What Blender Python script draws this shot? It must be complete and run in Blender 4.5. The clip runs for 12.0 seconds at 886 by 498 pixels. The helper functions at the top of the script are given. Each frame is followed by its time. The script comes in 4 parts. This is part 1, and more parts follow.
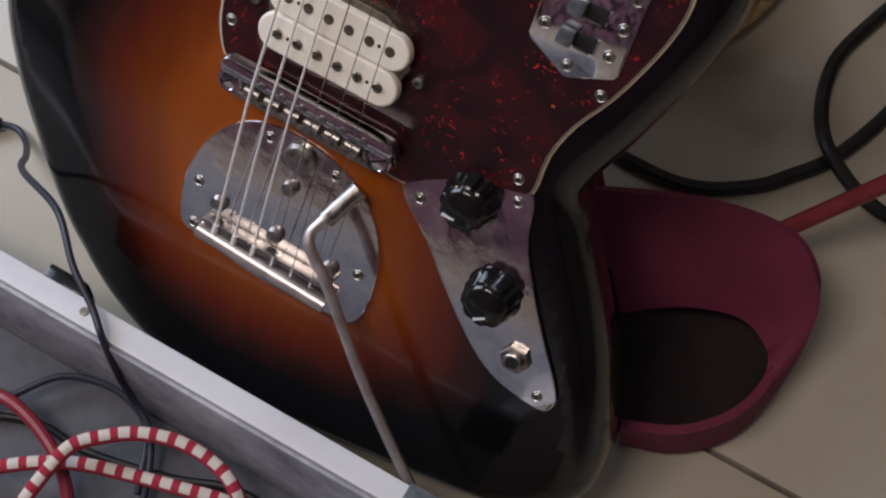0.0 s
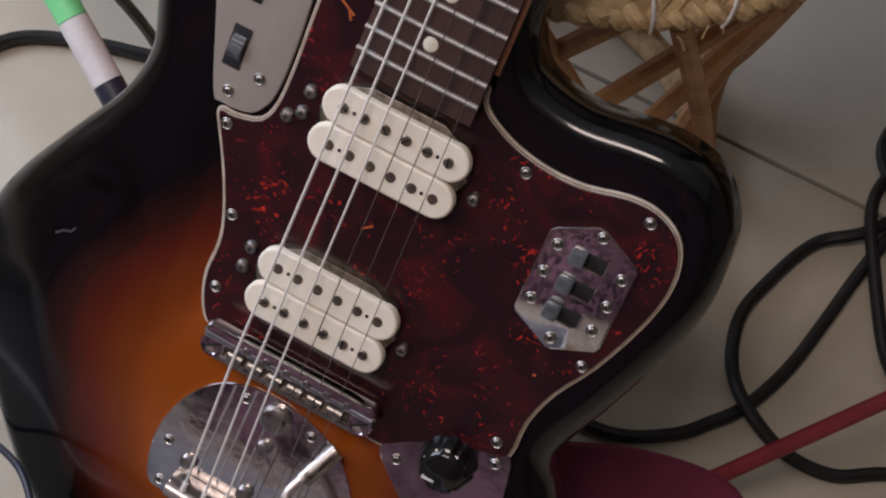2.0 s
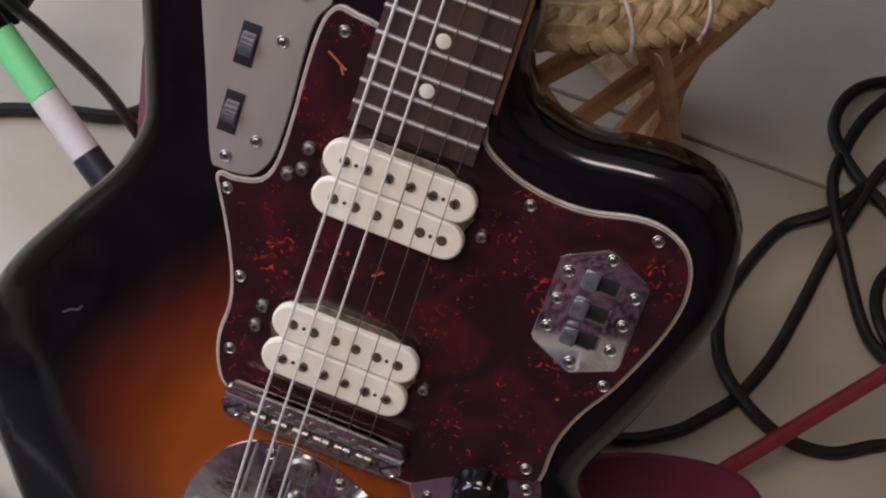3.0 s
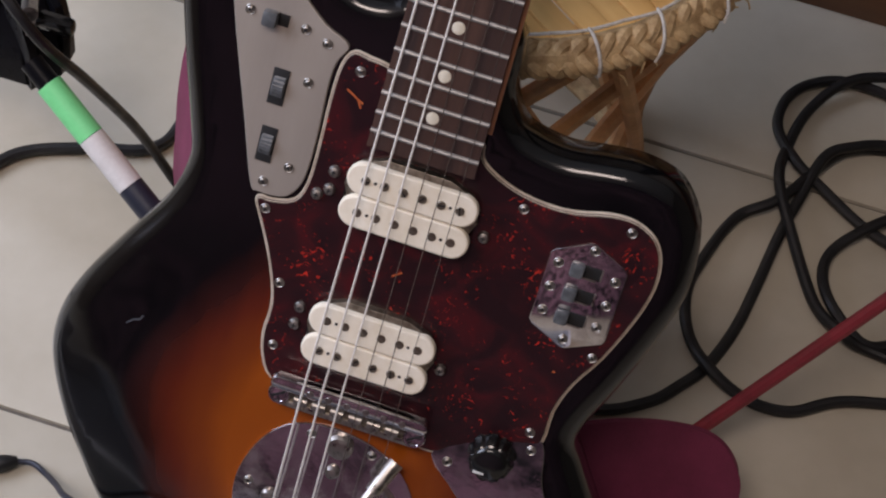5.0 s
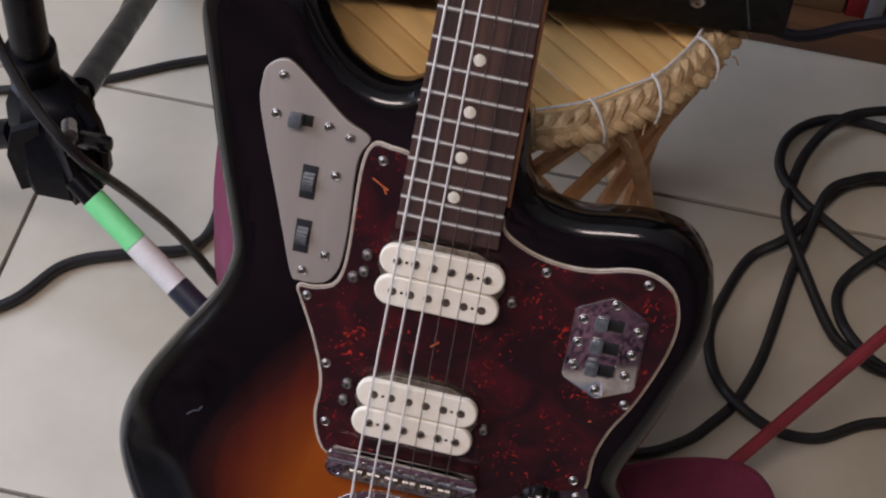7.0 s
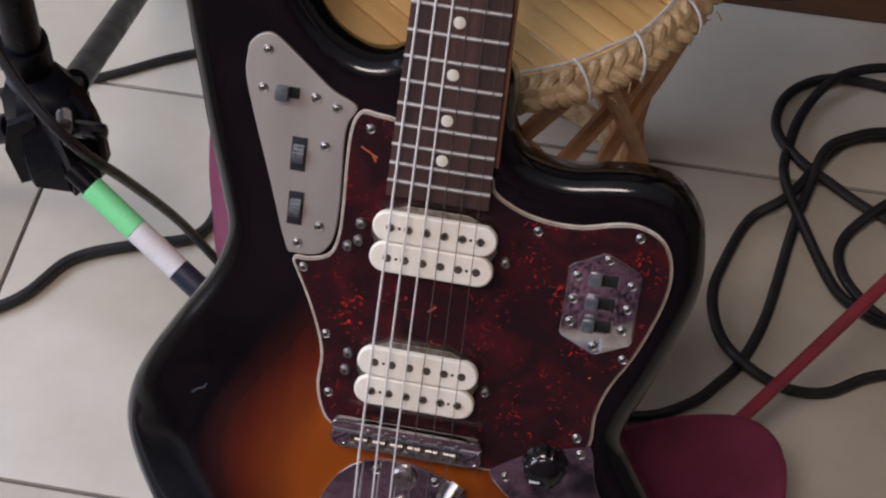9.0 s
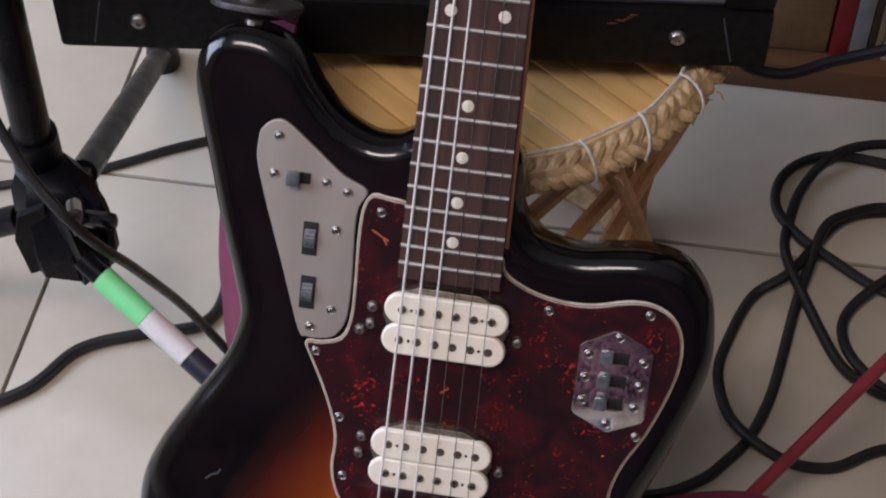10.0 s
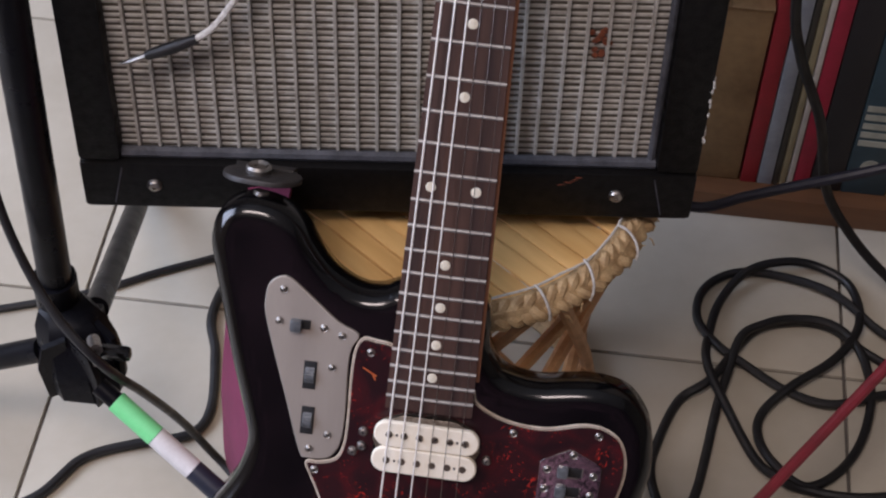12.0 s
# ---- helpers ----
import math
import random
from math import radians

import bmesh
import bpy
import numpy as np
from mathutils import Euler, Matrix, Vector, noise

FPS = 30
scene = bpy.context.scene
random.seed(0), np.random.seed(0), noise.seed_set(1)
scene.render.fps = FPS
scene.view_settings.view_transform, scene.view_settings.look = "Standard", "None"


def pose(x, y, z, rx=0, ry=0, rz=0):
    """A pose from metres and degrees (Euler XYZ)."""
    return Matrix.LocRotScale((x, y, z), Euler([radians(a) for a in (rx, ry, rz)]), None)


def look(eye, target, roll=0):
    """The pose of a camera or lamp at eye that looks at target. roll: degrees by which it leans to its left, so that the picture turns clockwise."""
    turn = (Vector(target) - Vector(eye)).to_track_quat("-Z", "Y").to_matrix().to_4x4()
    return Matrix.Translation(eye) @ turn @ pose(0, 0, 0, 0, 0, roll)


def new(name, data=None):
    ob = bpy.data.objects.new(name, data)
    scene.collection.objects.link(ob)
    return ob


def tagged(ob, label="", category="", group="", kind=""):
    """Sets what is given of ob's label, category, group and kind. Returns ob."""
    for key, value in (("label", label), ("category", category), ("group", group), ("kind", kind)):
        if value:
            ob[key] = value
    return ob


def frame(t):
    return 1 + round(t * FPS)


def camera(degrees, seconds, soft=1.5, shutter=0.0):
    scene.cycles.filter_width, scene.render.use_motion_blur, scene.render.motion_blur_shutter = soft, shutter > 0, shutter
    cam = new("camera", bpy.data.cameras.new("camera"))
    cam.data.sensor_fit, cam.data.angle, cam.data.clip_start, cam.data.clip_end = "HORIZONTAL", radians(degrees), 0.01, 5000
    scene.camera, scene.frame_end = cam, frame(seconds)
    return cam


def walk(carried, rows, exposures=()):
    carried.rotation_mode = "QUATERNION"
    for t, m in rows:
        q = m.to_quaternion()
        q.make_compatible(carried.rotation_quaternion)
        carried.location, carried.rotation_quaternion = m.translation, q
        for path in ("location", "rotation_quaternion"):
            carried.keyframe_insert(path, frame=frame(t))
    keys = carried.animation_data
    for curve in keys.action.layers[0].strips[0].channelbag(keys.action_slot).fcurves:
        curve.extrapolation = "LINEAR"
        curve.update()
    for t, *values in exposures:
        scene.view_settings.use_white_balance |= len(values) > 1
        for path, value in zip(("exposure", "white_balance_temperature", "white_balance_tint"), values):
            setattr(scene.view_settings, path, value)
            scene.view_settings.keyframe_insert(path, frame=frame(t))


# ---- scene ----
cam = camera(29.29, 12.0, soft=2.2)
EXPO = [(0.0, -0.04, 6550, 23), (3.0, 0.01, 6700, 27), (6.0, 0.09, 6550, 26), (8.5, 0.14, 6420, 28), (12.0, 0.29, 6350, 28)]
walk(cam, [
    (0, look((0.2282, -0.3038, 0.8325), (-0.1702, 0.4659, -0.9699), 3.40)),
    (0.5, look((0.2292, -0.3022, 0.8317), (-0.2041, 0.4920, -0.9520), 3.84)),
    (1, look((0.2058, -0.3064, 0.8433), (-0.2267, 0.5957, -0.8885), 7.60)),
    (1.5, look((0.1711, -0.3216, 0.8548), (-0.2208, 0.6439, -0.8523), 11.25)),
    (2, look((0.1430, -0.3390, 0.8694), (-0.1349, 0.7277, -0.7994), 14.71)),
    (2.5, look((0.1179, -0.3419, 0.8760), (-0.0891, 0.7429, -0.7914), 13.82)),
    (3, look((0.0949, -0.3484, 0.8840), (-0.0791, 0.7561, -0.7743), 12.89)),
    (3.2, look((0.0906, -0.3477, 0.8820), (-0.0617, 0.7276, -0.7975), 12.80)),
    (4.8, look((0.0661, -0.3823, 0.9150), (-0.0230, 0.6942, -0.7682), 13.14)),
    (5, look((0.0855, -0.4342, 0.9937), (-0.0495, 0.6904, -0.6546), 11.47)),
    (5.5, look((0.0888, -0.4444, 1.0008), (-0.0608, 0.7126, -0.6237), 9.76)),
    (6, look((0.0756, -0.4483, 0.9944), (-0.1236, 0.6764, -0.6474), 5.80)),
    (6.5, look((0.0740, -0.4693, 1.0443), (-0.1063, 0.6823, -0.5809), 5.16)),
    (6.7, look((0.0790, -0.4674, 1.0482), (-0.0996, 0.6965, -0.5683), 4.83)),
    (8.3, look((0.1011, -0.4846, 1.0415), (-0.1130, 0.7047, -0.5522), 1.61)),
    (8.5, look((0.1049, -0.4852, 1.0401), (-0.1078, 0.6937, -0.5615), 1.14)),
    (9, look((0.1099, -0.4894, 1.0413), (-0.1032, 0.6887, -0.5608), 0.24)),
    (9.5, look((0.1072, -0.4971, 1.0415), (-0.1189, 0.7167, -0.5319), -0.57)),
    (10, look((0.0994, -0.4989, 1.0460), (-0.1153, 0.7606, -0.4927), -0.41)),
    (10.5, look((0.0882, -0.4956, 1.0436), (-0.0659, 0.7382, -0.5230), 0.58)),
    (11, look((0.0614, -0.4760, 1.0453), (-0.0395, 0.7710, -0.5151), 0.85)),
    (11.5, look((0.0429, -0.5926, 1.2038), (-0.0284, 0.7202, -0.3033), 2.43)),
    (12, look((0.0687, -0.5751, 1.2122), (-0.0516, 0.7473, -0.2834), 2.29)),
], exposures=EXPO)

# ---- light ----
world = bpy.data.worlds.new("daylight")
scene.world = world
world.use_nodes = True
sky = world.node_tree.nodes.new("ShaderNodeTexSky")
sky.sky_type = "NISHITA"
sky.sun_disc = False
sky.sun_elevation = radians(38)
sky.sun_rotation = radians(250)
world.node_tree.links.new(sky.outputs[0], world.node_tree.nodes["Background"].inputs[0])
world.node_tree.nodes["Background"].inputs[1].default_value = 0.12


def window_light(name, eye, target, wide, high, watts, tone):
    lamp = bpy.data.lights.new(name, "AREA")
    lamp.shape, lamp.size, lamp.size_y, lamp.energy, lamp.color = "RECTANGLE", wide, high, watts, tone
    ob = new(name, lamp)
    ob.matrix_world = look(eye, target)
    return ob


window_light("window_daylight", (-1.79, -0.10, 1.50), (0.5, 0.1, 0.5), 1.7, 1.3, 50, (0.66, 0.84, 1.0))
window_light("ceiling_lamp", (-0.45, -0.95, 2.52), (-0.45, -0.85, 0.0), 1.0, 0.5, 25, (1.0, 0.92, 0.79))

# ---- materials ----


def material(name, base, second=None, rough=0.5, metal=0.0, scale=40.0, contrast=0.5, bump=0.0, bump_scale=200.0,
             coat=0.0, spec=0.5, rough_vary=0.0, stretch=(1, 1, 1), piece=0.0, detail=4.0):
    """Two-scale noise between two base colours, fine relief, uneven gloss; piece: brightness change from piece to piece."""
    m = bpy.data.materials.new(name)
    m.use_nodes = True
    n, link = m.node_tree.nodes, m.node_tree.links
    b = n["Principled BSDF"]
    b.inputs["Roughness"].default_value = rough
    b.inputs["Metallic"].default_value = metal
    b.inputs["Coat Weight"].default_value = coat
    b.inputs["Specular IOR Level"].default_value = spec
    b.inputs["Coat Roughness"].default_value = 0.06
    second = second or tuple(c * 0.7 for c in base)
    co = n.new("ShaderNodeTexCoord")
    mp = n.new("ShaderNodeMapping")
    mp.inputs["Scale"].default_value = stretch
    link.new(co.outputs["Object"], mp.inputs[0])
    big = n.new("ShaderNodeTexNoise")
    big.inputs["Scale"].default_value, big.inputs["Detail"].default_value = scale, detail
    fine = n.new("ShaderNodeTexNoise")
    fine.inputs["Scale"].default_value, fine.inputs["Detail"].default_value = scale * 7, 3
    link.new(mp.outputs[0], big.inputs[0])
    link.new(mp.outputs[0], fine.inputs[0])
    add = n.new("ShaderNodeMath")
    add.operation = "MULTIPLY_ADD"
    add.inputs[1].default_value = 0.35
    link.new(fine.outputs[0], add.inputs[0])
    link.new(big.outputs[0], add.inputs[2])
    ramp = n.new("ShaderNodeValToRGB")
    e = ramp.color_ramp.elements
    e[0].position, e[1].position = 0.67 - 0.32 * (1 - contrast) - 0.02, 0.67 + 0.32 * (1 - contrast) + 0.02
    e[0].color, e[1].color = (*second, 1), (*base, 1)
    link.new(add.outputs[0], ramp.inputs[0])
    out = ramp.outputs[0]
    if piece:
        info = n.new("ShaderNodeObjectInfo")
        hsv = n.new("ShaderNodeHueSaturation")
        mul = n.new("ShaderNodeMapRange")
        mul.inputs[3].default_value, mul.inputs[4].default_value = 1 - piece, 1 + piece
        link.new(info.outputs["Random"], mul.inputs[0])
        link.new(mul.outputs[0], hsv.inputs["Value"])
        link.new(out, hsv.inputs["Color"])
        out = hsv.outputs[0]
    link.new(out, b.inputs["Base Color"])
    if rough_vary:
        mr = n.new("ShaderNodeMapRange")
        mr.inputs[1].default_value, mr.inputs[2].default_value = 0.35, 0.7
        mr.inputs[3].default_value, mr.inputs[4].default_value = max(0.02, rough - rough_vary), rough + rough_vary
        link.new(big.outputs[0], mr.inputs[0])
        link.new(mr.outputs[0], b.inputs["Roughness"])
    if bump:
        tex = n.new("ShaderNodeTexNoise")
        tex.inputs["Scale"].default_value, tex.inputs["Detail"].default_value = bump_scale, 5
        link.new(mp.outputs[0], tex.inputs[0])
        bp = n.new("ShaderNodeBump")
        bp.inputs["Strength"].default_value, bp.inputs["Distance"].default_value = bump, 0.001
        link.new(tex.outputs[0], bp.inputs["Height"])
        link.new(bp.outputs[0], b.inputs["Normal"])
    return m


def burst_material():
    """Three-colour sunburst lacquer: the paint follows the distance to the body's rim."""
    m = bpy.data.materials.new("sunburst_lacquer")
    m.use_nodes = True
    n, link = m.node_tree.nodes, m.node_tree.links
    b = n["Principled BSDF"]
    b.inputs["Roughness"].default_value, b.inputs["Coat Weight"].default_value = 0.2, 0.32
    b.inputs["Coat Roughness"].default_value = 0.06
    b.inputs["Specular IOR Level"].default_value = 0.38
    at = n.new("ShaderNodeAttribute")
    at.attribute_name = "rim"
    co = n.new("ShaderNodeTexCoord")
    mp = n.new("ShaderNodeMapping")
    mp.inputs["Scale"].default_value = (1, 0.12, 1)
    link.new(co.outputs["Object"], mp.inputs[0])
    wood = n.new("ShaderNodeTexNoise")
    wood.inputs["Scale"].default_value, wood.inputs["Detail"].default_value = 90, 6
    link.new(mp.outputs[0], wood.inputs[0])
    soft = n.new("ShaderNodeTexNoise")
    soft.inputs["Scale"].default_value = 22
    link.new(co.outputs["Object"], soft.inputs[0])
    s = n.new("ShaderNodeMath")
    s.operation = "MULTIPLY_ADD"
    s.inputs[1].default_value = 0.10
    link.new(soft.outputs[0], s.inputs[0])
    link.new(at.outputs["Fac"], s.inputs[2])
    s2 = n.new("ShaderNodeMath")
    s2.operation = "MULTIPLY_ADD"
    s2.inputs[1].default_value = 0.10
    link.new(wood.outputs[0], s2.inputs[0])
    link.new(s.outputs[0], s2.inputs[2])
    ramp = n.new("ShaderNodeValToRGB")
    e = ramp.color_ramp.elements
    e[0].position, e[0].color = 0.36, (0.0022, 0.0021, 0.0026, 1)
    e[1].position, e[1].color = 1.0, (0.262, 0.056, 0.0045, 1)
    for p, c in ((0.50, (0.028, 0.0058, 0.004)), (0.66, (0.092, 0.0130, 0.004)), (0.86, (0.165, 0.031, 0.0038))):
        k = e.new(p)
        k.color = (*c, 1)
    link.new(s2.outputs[0], ramp.inputs[0])
    link.new(ramp.outputs[0], b.inputs["Base Color"])
    mr = n.new("ShaderNodeMapRange")
    mr.inputs[1].default_value, mr.inputs[2].default_value = 0.35, 0.7
    mr.inputs[3].default_value, mr.inputs[4].default_value = 0.10, 0.24
    link.new(soft.outputs[0], mr.inputs[0])
    link.new(mr.outputs[0], b.inputs["Roughness"])
    return m


def tortoise_material():
    """Red tortoiseshell celluloid: near-black red with drifting clouds and small bright flecks."""
    m = bpy.data.materials.new("tortoiseshell")
    m.use_nodes = True
    n, link = m.node_tree.nodes, m.node_tree.links
    b = n["Principled BSDF"]
    b.inputs["Roughness"].default_value, b.inputs["Coat Weight"].default_value = 0.3, 0.15
    b.inputs["Coat Roughness"].default_value = 0.1
    co = n.new("ShaderNodeTexCoord")
    cloud = n.new("ShaderNodeTexNoise")
    cloud.inputs["Scale"].default_value, cloud.inputs["Detail"].default_value = 38, 5
    cloud.inputs["Distortion"].default_value = 1.2
    link.new(co.outputs["Object"], cloud.inputs[0])
    r1 = n.new("ShaderNodeValToRGB")
    e = r1.color_ramp.elements
    e[0].position, e[0].color = 0.40, (0.014, 0.0035, 0.005, 1)
    e[1].position, e[1].color = 0.86, (0.085, 0.005, 0.007, 1)
    k = e.new(0.52)
    k.color = (0.026, 0.0045, 0.006, 1)
    link.new(cloud.outputs[0], r1.inputs[0])
    fleck = n.new("ShaderNodeTexNoise")
    fleck.inputs["Scale"].default_value, fleck.inputs["Detail"].default_value = 190, 4
    fleck.inputs["Distortion"].default_value = 2.2
    link.new(co.outputs["Object"], fleck.inputs[0])
    zone = n.new("ShaderNodeTexNoise")
    zone.inputs["Scale"].default_value = 40
    link.new(co.outputs["Object"], zone.inputs[0])
    mul = n.new("ShaderNodeMath")
    mul.operation = "MULTIPLY_ADD"
    mul.inputs[1].default_value = 0.45
    link.new(zone.outputs[0], mul.inputs[0])
    link.new(fleck.outputs[0], mul.inputs[2])
    r2 = n.new("ShaderNodeValToRGB")
    r2.color_ramp.elements[0].position, r2.color_ramp.elements[1].position = 0.865, 0.99
    link.new(mul.outputs[0], r2.inputs[0])
    mix = n.new("ShaderNodeMix")
    mix.data_type = "RGBA"
    link.new(r2.outputs[0], mix.inputs[0])
    link.new(r1.outputs[0], mix.inputs[6])
    mix.inputs[7].default_value = (0.52, 0.030, 0.014, 1)
    link.new(mix.outputs[2], b.inputs["Base Color"])
    return m


def rope_material(name, red, white):
    """Braided cord: a white tracer in short dashes along a red sleeve."""
    m = bpy.data.materials.new(name)
    m.use_nodes = True
    n, link = m.node_tree.nodes, m.node_tree.links
    b = n["Principled BSDF"]
    b.inputs["Roughness"].default_value = 0.85
    at = n.new("ShaderNodeAttribute")
    at.attribute_name = "along"
    wave = n.new("ShaderNodeMath")
    wave.operation = "PINGPONG"
    wave.inputs[1].default_value = 0.0048
    link.new(at.outputs["Fac"], wave.inputs[0])
    gt = n.new("ShaderNodeMath")
    gt.operation = "GREATER_THAN"
    gt.inputs[1].default_value = 0.0020
    link.new(wave.outputs[0], gt.inputs[0])
    turn = n.new("ShaderNodeAttribute")
    turn.attribute_name = "round"
    side = n.new("ShaderNodeMath")
    side.operation = "GREATER_THAN"
    side.inputs[1].default_value = 0.60
    link.new(turn.outputs["Fac"], side.inputs[0])
    both = n.new("ShaderNodeMath")
    both.operation = "MULTIPLY"
    link.new(gt.outputs[0], both.inputs[0])
    link.new(side.outputs[0], both.inputs[1])
    mix = n.new("ShaderNodeMix")
    mix.data_type = "RGBA"
    mix.inputs[6].default_value, mix.inputs[7].default_value = (*red, 1), (*white, 1)
    link.new(both.outputs[0], mix.inputs[0])
    link.new(mix.outputs[2], b.inputs["Base Color"])
    tex = n.new("ShaderNodeTexNoise")
    tex.inputs["Scale"].default_value = 900
    bp = n.new("ShaderNodeBump")
    bp.inputs["Strength"].default_value, bp.inputs["Distance"].default_value = 0.6, 0.001
    link.new(tex.outputs[0], bp.inputs["Height"])
    link.new(bp.outputs[0], b.inputs["Normal"])
    return m


BURST = burst_material()
TORTOISE = tortoise_material()
PLY_WHITE = material("cream_ply", (0.60, 0.52, 0.42), (0.42, 0.34, 0.26), 0.45, scale=120)
PLY_BLACK = material("black_ply", (0.02, 0.018, 0.018), rough=0.5)
CREAM = material("aged_cream_plastic", (0.86, 0.80, 0.68), (0.76, 0.68, 0.54), 0.42, scale=60, contrast=0.3, bump=0.05)
BLACK_PLASTIC = material("black_plastic", (0.004, 0.004, 0.0045), (0.007, 0.007, 0.007), 0.18, scale=90, rough_vary=0.06, bump=0.05)
GREY_PLASTIC = material("worn_grey_switch_plastic", (0.12, 0.13, 0.14), (0.045, 0.05, 0.055), 0.4, scale=240, contrast=0.4)
# scuffs in gloss and relief; mauve second tone paints in mottled reflections
CHROME = material("scuffed_mottled_chrome", (0.80, 0.78, 0.79), (0.50, 0.46, 0.48), 0.09, 1.0, scale=60, contrast=0.35, rough_vary=0.07,
                  bump=0.10, bump_scale=70)
FRETWIRE = material("worn_fret_wire", (0.40, 0.385, 0.37), (0.30, 0.285, 0.27), 0.55, 0.8, scale=300)
ARM_STEEL = material("satin_steel", (0.72, 0.66, 0.64), (0.56, 0.50, 0.48), 0.36, 0.85, scale=90, rough_vary=0.08)
NICKEL = material("dull_nickel", (0.45, 0.42, 0.39), (0.25, 0.23, 0.21), 0.38, 1.0, scale=260, contrast=0.3, rough_vary=0.12)
TARNISH = material("tarnished_nickel", (0.36, 0.32, 0.26), (0.16, 0.13, 0.10), 0.42, 1.0, scale=260, contrast=0.4)
BRUSHED = material("brushed_steel_plate", (0.42, 0.375, 0.33), (0.36, 0.32, 0.28), 0.55, 0.55, scale=45, contrast=0.1,
                   bump=0.10, bump_scale=300, stretch=(1, 0.15, 1), rough_vary=0.05)
DARK = material("dark_recess", (0.008, 0.008, 0.009), rough=0.8)
ROSEWOOD = material("rosewood", (0.075, 0.036, 0.026), (0.022, 0.011, 0.010), 0.5, scale=95, contrast=0.45, stretch=(1, 0.06, 1),
                    bump=0.25, bump_scale=240)
MAPLE = material("lacquered_maple", (0.20, 0.085, 0.04), (0.13, 0.055, 0.025), 0.3, scale=40, stretch=(1, 0.1, 1), coat=0.4)
PEARL = material("cream_dot", (0.78, 0.74, 0.62), (0.70, 0.66, 0.54), 0.3, scale=200)
STRING = material("wound_string", (0.88, 0.85, 0.80), (0.74, 0.70, 0.65), 0.42, 0.25, scale=600)
PLAIN = material("plain_string", (0.36, 0.33, 0.31), rough=0.25, metal=1.0, scale=300)
WHITE_MARK = material("white_mark", (0.85, 0.85, 0.82), rough=0.5, scale=90)
TILE = material("cream_floor_tile", (0.50, 0.460, 0.375), (0.415, 0.375, 0.295), 0.42, scale=9, contrast=0.2, bump=0.05, bump_scale=120,
                rough_vary=0.14, piece=0.05)
GROUT = material("grey_grout", (0.16, 0.14, 0.12), (0.09, 0.08, 0.07), 0.95, scale=60)
# made-up pink and dark blotches on the unseen south wall, for chrome to mirror
WALL_DARK = material("wine_blotches_for_chrome", (0.30, 0.155, 0.21), (0.014, 0.011, 0.014), 0.9, scale=6.0, contrast=0.80)
# unseen east wall, kept dark so the black lacquer reflects little
WALL_BROWN = material("dim_unseen_wall", (0.13, 0.11, 0.085), (0.10, 0.085, 0.065), 0.9, scale=5, contrast=0.1)
PLASTER = material("wall_paint", (0.40, 0.35, 0.29), (0.36, 0.31, 0.26), 0.85, scale=5, contrast=0.1, bump=0.15, bump_scale=60)
CEIL = material("ceiling_paint", (0.62, 0.60, 0.57), (0.57, 0.55, 0.52), 0.9, scale=5, contrast=0.1)
TOLEX = material("black_vinyl_covering", (0.0035, 0.0033, 0.0034), (0.007, 0.0066, 0.0066), 0.5, scale=150, spec=0.16, bump=0.3, bump_scale=700, rough_vary=0.12)
GRILLE = material("silver_grille_thread", (0.50, 0.49, 0.455), (0.29, 0.275, 0.24), 0.6, scale=140, contrast=0.4, bump=0.3, bump_scale=900)
GRILLE_BACK = material("dark_grille_backing", (0.115, 0.102, 0.080), (0.070, 0.062, 0.048), 0.9, scale=80)
PIPING = material("blue_grey_trim", (0.085, 0.09, 0.105), (0.03, 0.032, 0.04), 0.6, scale=60, contrast=0.5)
RUST = material("rust_stain", (0.22, 0.055, 0.02), (0.10, 0.03, 0.015), 0.8, scale=400, contrast=0.6)
STRAW = material("plaited_straw", (0.60, 0.43, 0.23), (0.33, 0.21, 0.10), 0.72, scale=110, contrast=0.5, bump=0.6, bump_scale=500,
                 stretch=(1, 1, 1))
BAMBOO = material("varnished_bamboo", (0.78, 0.50, 0.20), (0.58, 0.33, 0.11), 0.42, scale=26, contrast=0.35, stretch=(0.12, 1, 1), piece=0.16,
                  bump=0.2, bump_scale=200)
CANE = material("cane_rod", (0.72, 0.41, 0.19), (0.48, 0.24, 0.10), 0.5, scale=40, contrast=0.4, piece=0.25, bump=0.2)
CORD_WHITE = material("white_cotton_cord", (0.66, 0.64, 0.60), (0.45, 0.43, 0.40), 0.9, scale=300, bump=0.5, bump_scale=900)
RUBBER = material("black_cable_rubber", (0.006, 0.006, 0.0065), (0.011, 0.011, 0.012), 0.5, scale=60, rough_vary=0.12)
NAVY = material("navy_cable_rubber", (0.016, 0.018, 0.032), rough=0.5, scale=60)
# near-black maroon that paints in the shade within the strap's loop
LOOP_SHADE = material("strap_loop_shade", (0.016, 0.004, 0.007), (0.006, 0.002, 0.003), 0.9, scale=30)
STRAP = material("maroon_felted_strap", (0.185, 0.022, 0.064), (0.130, 0.015, 0.044), 0.8, scale=45, contrast=0.2, bump=0.35, bump_scale=700)
LEATHER = material("black_leather", (0.014, 0.012, 0.012), (0.03, 0.026, 0.024), 0.5, scale=120, bump=0.4, bump_scale=500)
RED_ROD = material("red_cable", (0.25, 0.018, 0.032), (0.17, 0.012, 0.022), 0.42, scale=50)
GREEN = material("green_tape", (0.20, 0.78, 0.32), (0.16, 0.68, 0.26), 0.5, scale=50, contrast=0.2, bump=0.15)
WHITE_TAPE = material("white_tape", (0.72, 0.70, 0.68), (0.60, 0.58, 0.56), 0.55, scale=60, bump=0.15)
NAVY_TAPE = material("navy_tape", (0.020, 0.024, 0.040), rough=0.45, scale=60)
